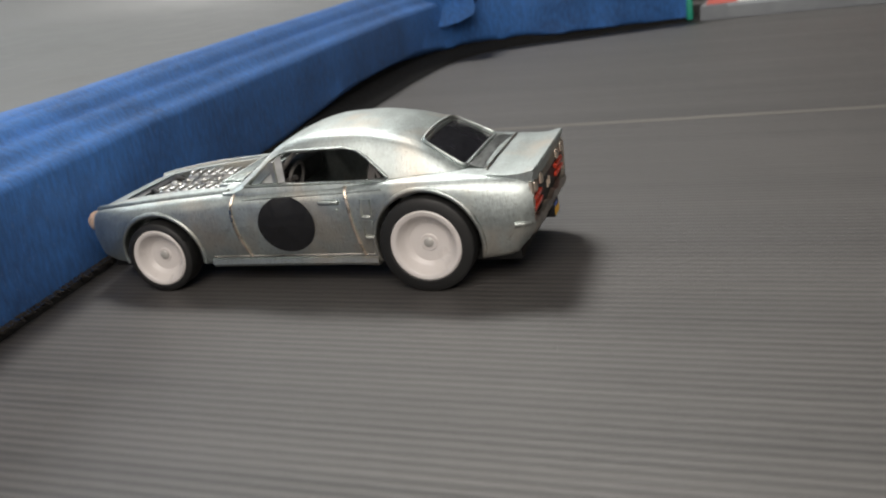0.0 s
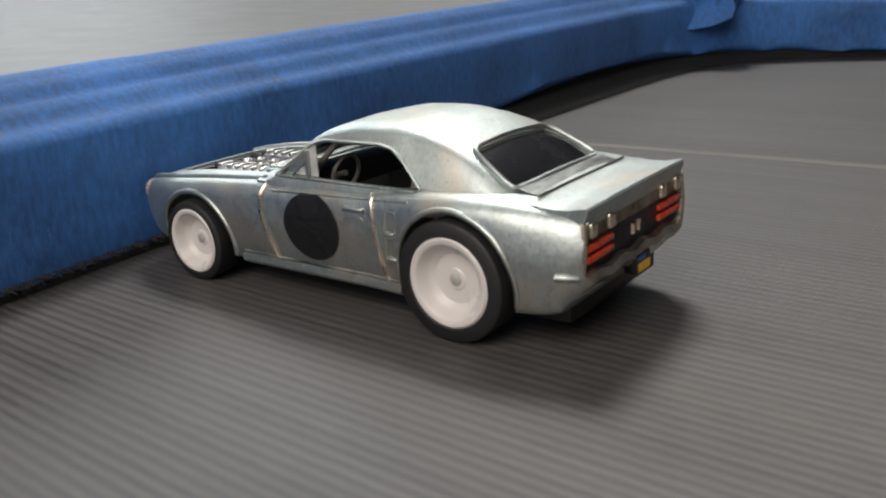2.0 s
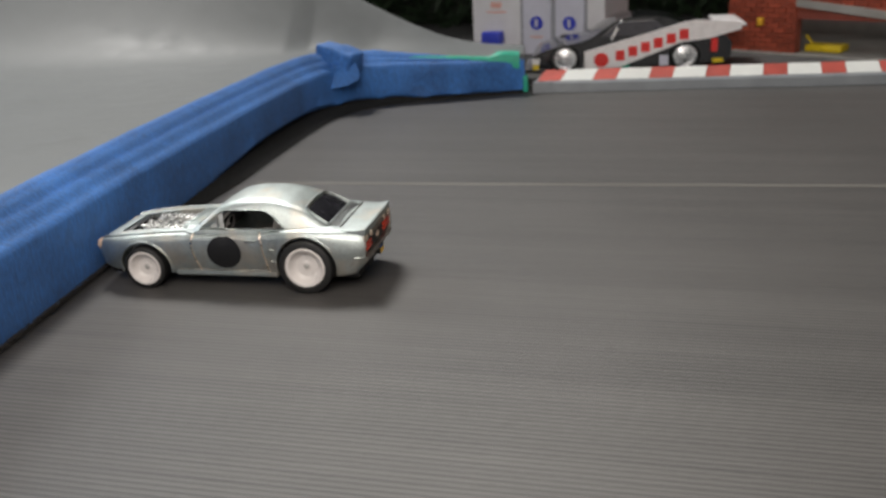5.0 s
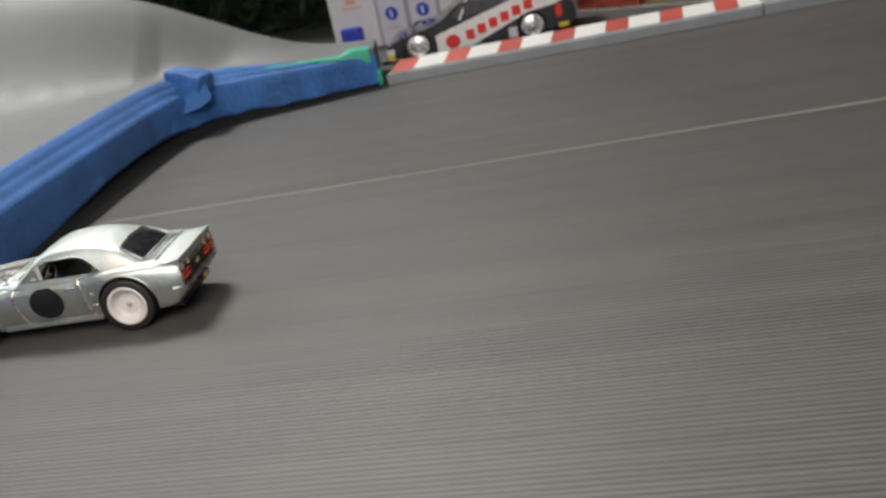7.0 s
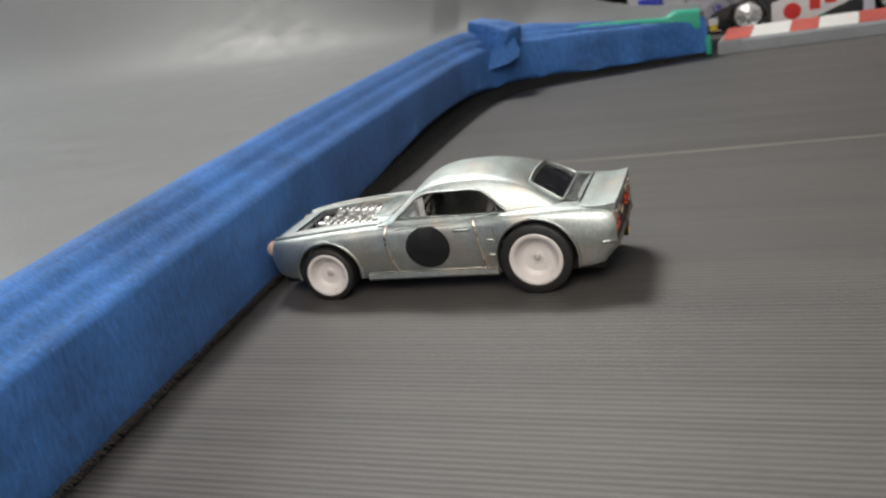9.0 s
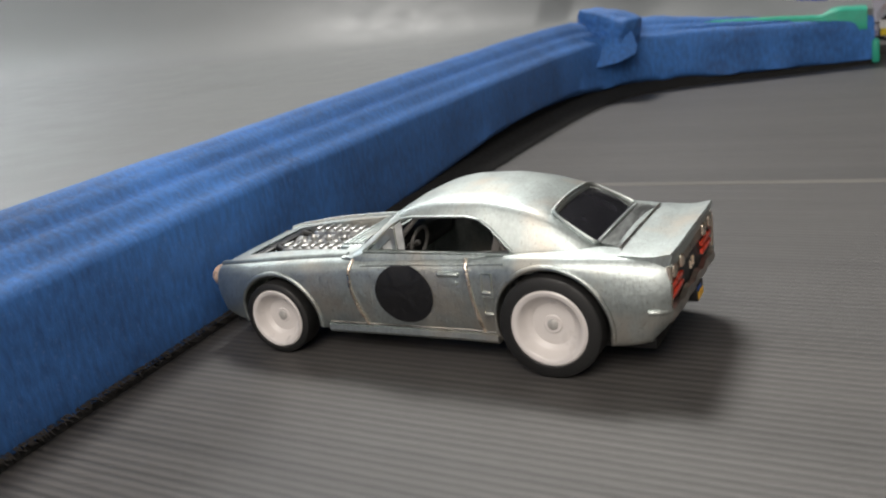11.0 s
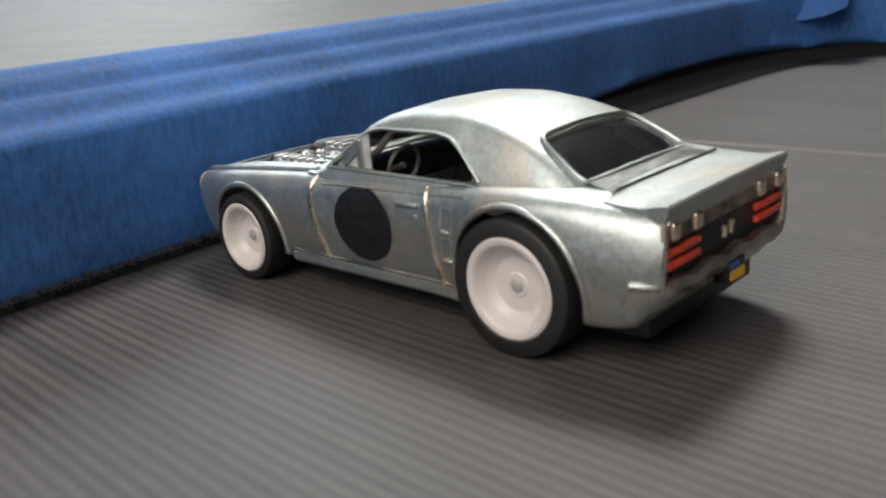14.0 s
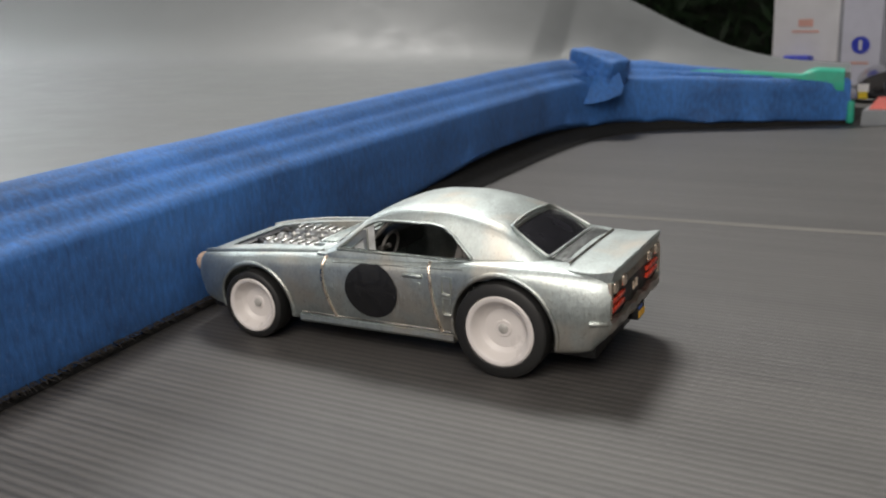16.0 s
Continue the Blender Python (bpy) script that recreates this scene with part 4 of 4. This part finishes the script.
part("corner_stripe", box(6.0, 6.45, Y0 - 0.06, Y0 + 0.1, 1.25, 1.6), model_white, racer, "", 0, CM)
part("corner_stripe", box(16.1, 16.7, Y0 - 0.1, Y0 - 0.05, 1.1, 1.35), yellow_paint, racer, "", 0, CM)
part("sill_sticker", box(10.9, 11.5, Y0 - 0.1, Y0, 0.95, 1.15), green_tape, racer, "", 0, CM)
part("sill_sticker", box(13.2, 13.7, Y0 - 0.1, Y0, 1.0, 1.6), pale_print, racer, "", 0, CM)

# white card booth with two doors
booth = thing("toy_booth", "white card toy booth with two printed doors", "toy building")
B = pose(2.1, 36.0, 0.40, 0, 0, -22)
part("wall", box(0, 3.25, 0, 4, 0, 8.5, 0.05), box_white, booth, "", 20, CM, B)
part("wall", box(3.25, 7.5, 0.05, 4, 0, 8.5, 0.05), card_grey, booth, "grey front behind the doors", 20, CM, B)
part("notice", box(1.0, 2.3, -0.04, 0.0, 2.55, 2.65), print_pink, booth, "", 0, CM, B)
part("notice", box(1.3, 2.0, -0.04, 0.0, 2.85, 3.2), print_pink, booth, "", 0, CM, B)
part("blue_bin", box(0.9, 2.2, -0.8, -0.05, 0.5, 1.45, 0.15), print_blue, booth, "", 30, CM, B)
for k in range(2):
    o = 2.1 * k
    door = part("door", box(3.45 + o, 5.25 + o, -0.1, 0.05, 0, 7.5, 0.04), pale_print, booth, "pale printed door with a blue badge", 20, CM, B)
    part("badge", lathe([(0, 0.03), (0.42, 0.03), (0.42, 0), (0, 0)], 28), print_blue, door, "round blue badge", 0, CM, B @ pose(4.35 + o, -0.13, 1.95))
    part("badge_mark", box(4.28 + o, 4.42 + o, -0.17, -0.14, 1.72, 2.18), box_white, door, "", 0, CM, B)
    part("notice", box(3.95 + o, 4.75 + o, -0.14, -0.11, 1.05, 1.15), print_pink, door, "", 0, CM, B)
part("wall", box(7.5, 8.6, 0.0, 4, 0, 8.5, 0.05), box_white, booth, "", 20, CM, B)

# red brick garage, open front
garage = thing("toy_garage", "red brick toy garage with an open bay", "toy building")
A = pose(17.0, 33.3, 0.40, 0, 0, -37)
part("floor_slab", box(0, 16, -0.3, 10, 0, 0.12), concrete, garage, "", 0, CM, A)
part("back_wall", box(0, 16, 8.5, 9, 0.1, 8), concrete, garage, "pale back wall", 0, CM, A)
part("lintel", prism([(4.0, 2.75), (11.7, 1.85), (11.7, 2.3), (4.0, 3.15)], "y", -0.15, 0.5), concrete, garage, "pale concrete lintel", 20, CM, A)
part("side_wall", box(0, 0.5, 0.3, 9, 0.1, 8), mortar, garage, "", 0, CM, A)
part("roof_slab", box(0, 16, 0.4, 9, 8, 8.4), concrete, garage, "", 0, CM, A)


def brick_wall(x0, x1, z0, z1):
    core = part("brick_wall", box(x0, x1, 0.12, 0.7, z0, z1), mortar, garage, "", 0, CM, A)
    me = None
    row, z = 0, z0
    while z < z1 - 0.1:
        x = x0 - (0.34 if row % 2 else 0)
        while x < x1 - 0.05:
            a, b = max(x, x0), min(x + 0.64, x1)
            if b - a > 0.1:
                if b - a > 0.63:
                    if me is None:
                        first = part("brick", box(0, 0.64, 0, 0.2, 0, 0.24, 0.02, 1), brick_red, core, "", 0, CM)
                        me = first.data
                        ob = first
                    else:
                        ob = new("brick", me)
                        ob.parent = core
                    ob.matrix_basis = Matrix.Translation(Vector(A.translation) * CM) @ A.to_3x3().to_4x4() @ Matrix.Translation((a * CM, 0, z * CM))
                else:
                    part("brick", box(a, b, 0.0, 0.2, z, z + 0.24, 0.02, 1), brick_red, core, "", 0, CM, A)
            x += 0.68
        z += 0.28
        row += 1


brick_wall(0, 4.0, 0.12, 4.0)
brick_wall(9.0, 11.7, 0.12, 2.03)
brick_wall(4.0, 11.7, 2.57, 4.0)
part("beam", box(4.0, 11.7, 0.13, 0.7, 2.03, 2.57), mortar, garage, "", 0, CM, A)
part("wall_lamp", box(1.9, 2.2, -0.35, 0, 1.6, 2.05, 0.08), plate_yellow, garage, "small brass wall lamp", 30, CM, A)
part("wall_lamp", box(9.5, 9.8, -0.35, 0, 1.3, 1.7, 0.08), plate_yellow, garage, "", 30, CM, A)
jack = thing("toy_jack", "small yellow toy trolley in the garage bay", "toy tool")
part("frame", box(4.2, 6.2, 0.8, 2.0, 0.13, 0.55, 0.1), yellow_paint, jack, "", 30, CM, A)
part("handle", tube([(4.4, 1.4, 0.5), (4.0, 1.4, 1.0)], 0.08), yellow_paint, jack, "", 40, CM, A)

# the machine's end and the street stand slightly askew to the car
def askew(turn, grow, dx, dy):
    return Matrix.Translation((dx * CM, dy * CM, 0)) @ Matrix.Rotation(radians(turn), 4, "Z") @ Matrix.Diagonal((grow, grow, 1, 1))


bpy.context.view_layer.update()
for ob in (barrier, hood, hedge_ob, bpy.data.objects["pavement"]):
    ob.matrix_world = askew(4.5, 1.06, 0, 0) @ ob.matrix_world
for ob in (kerb, racer, booth, garage, jack):
    ob.matrix_world = askew(3.3, 1.05, -0.02, 0.35) @ ob.matrix_world
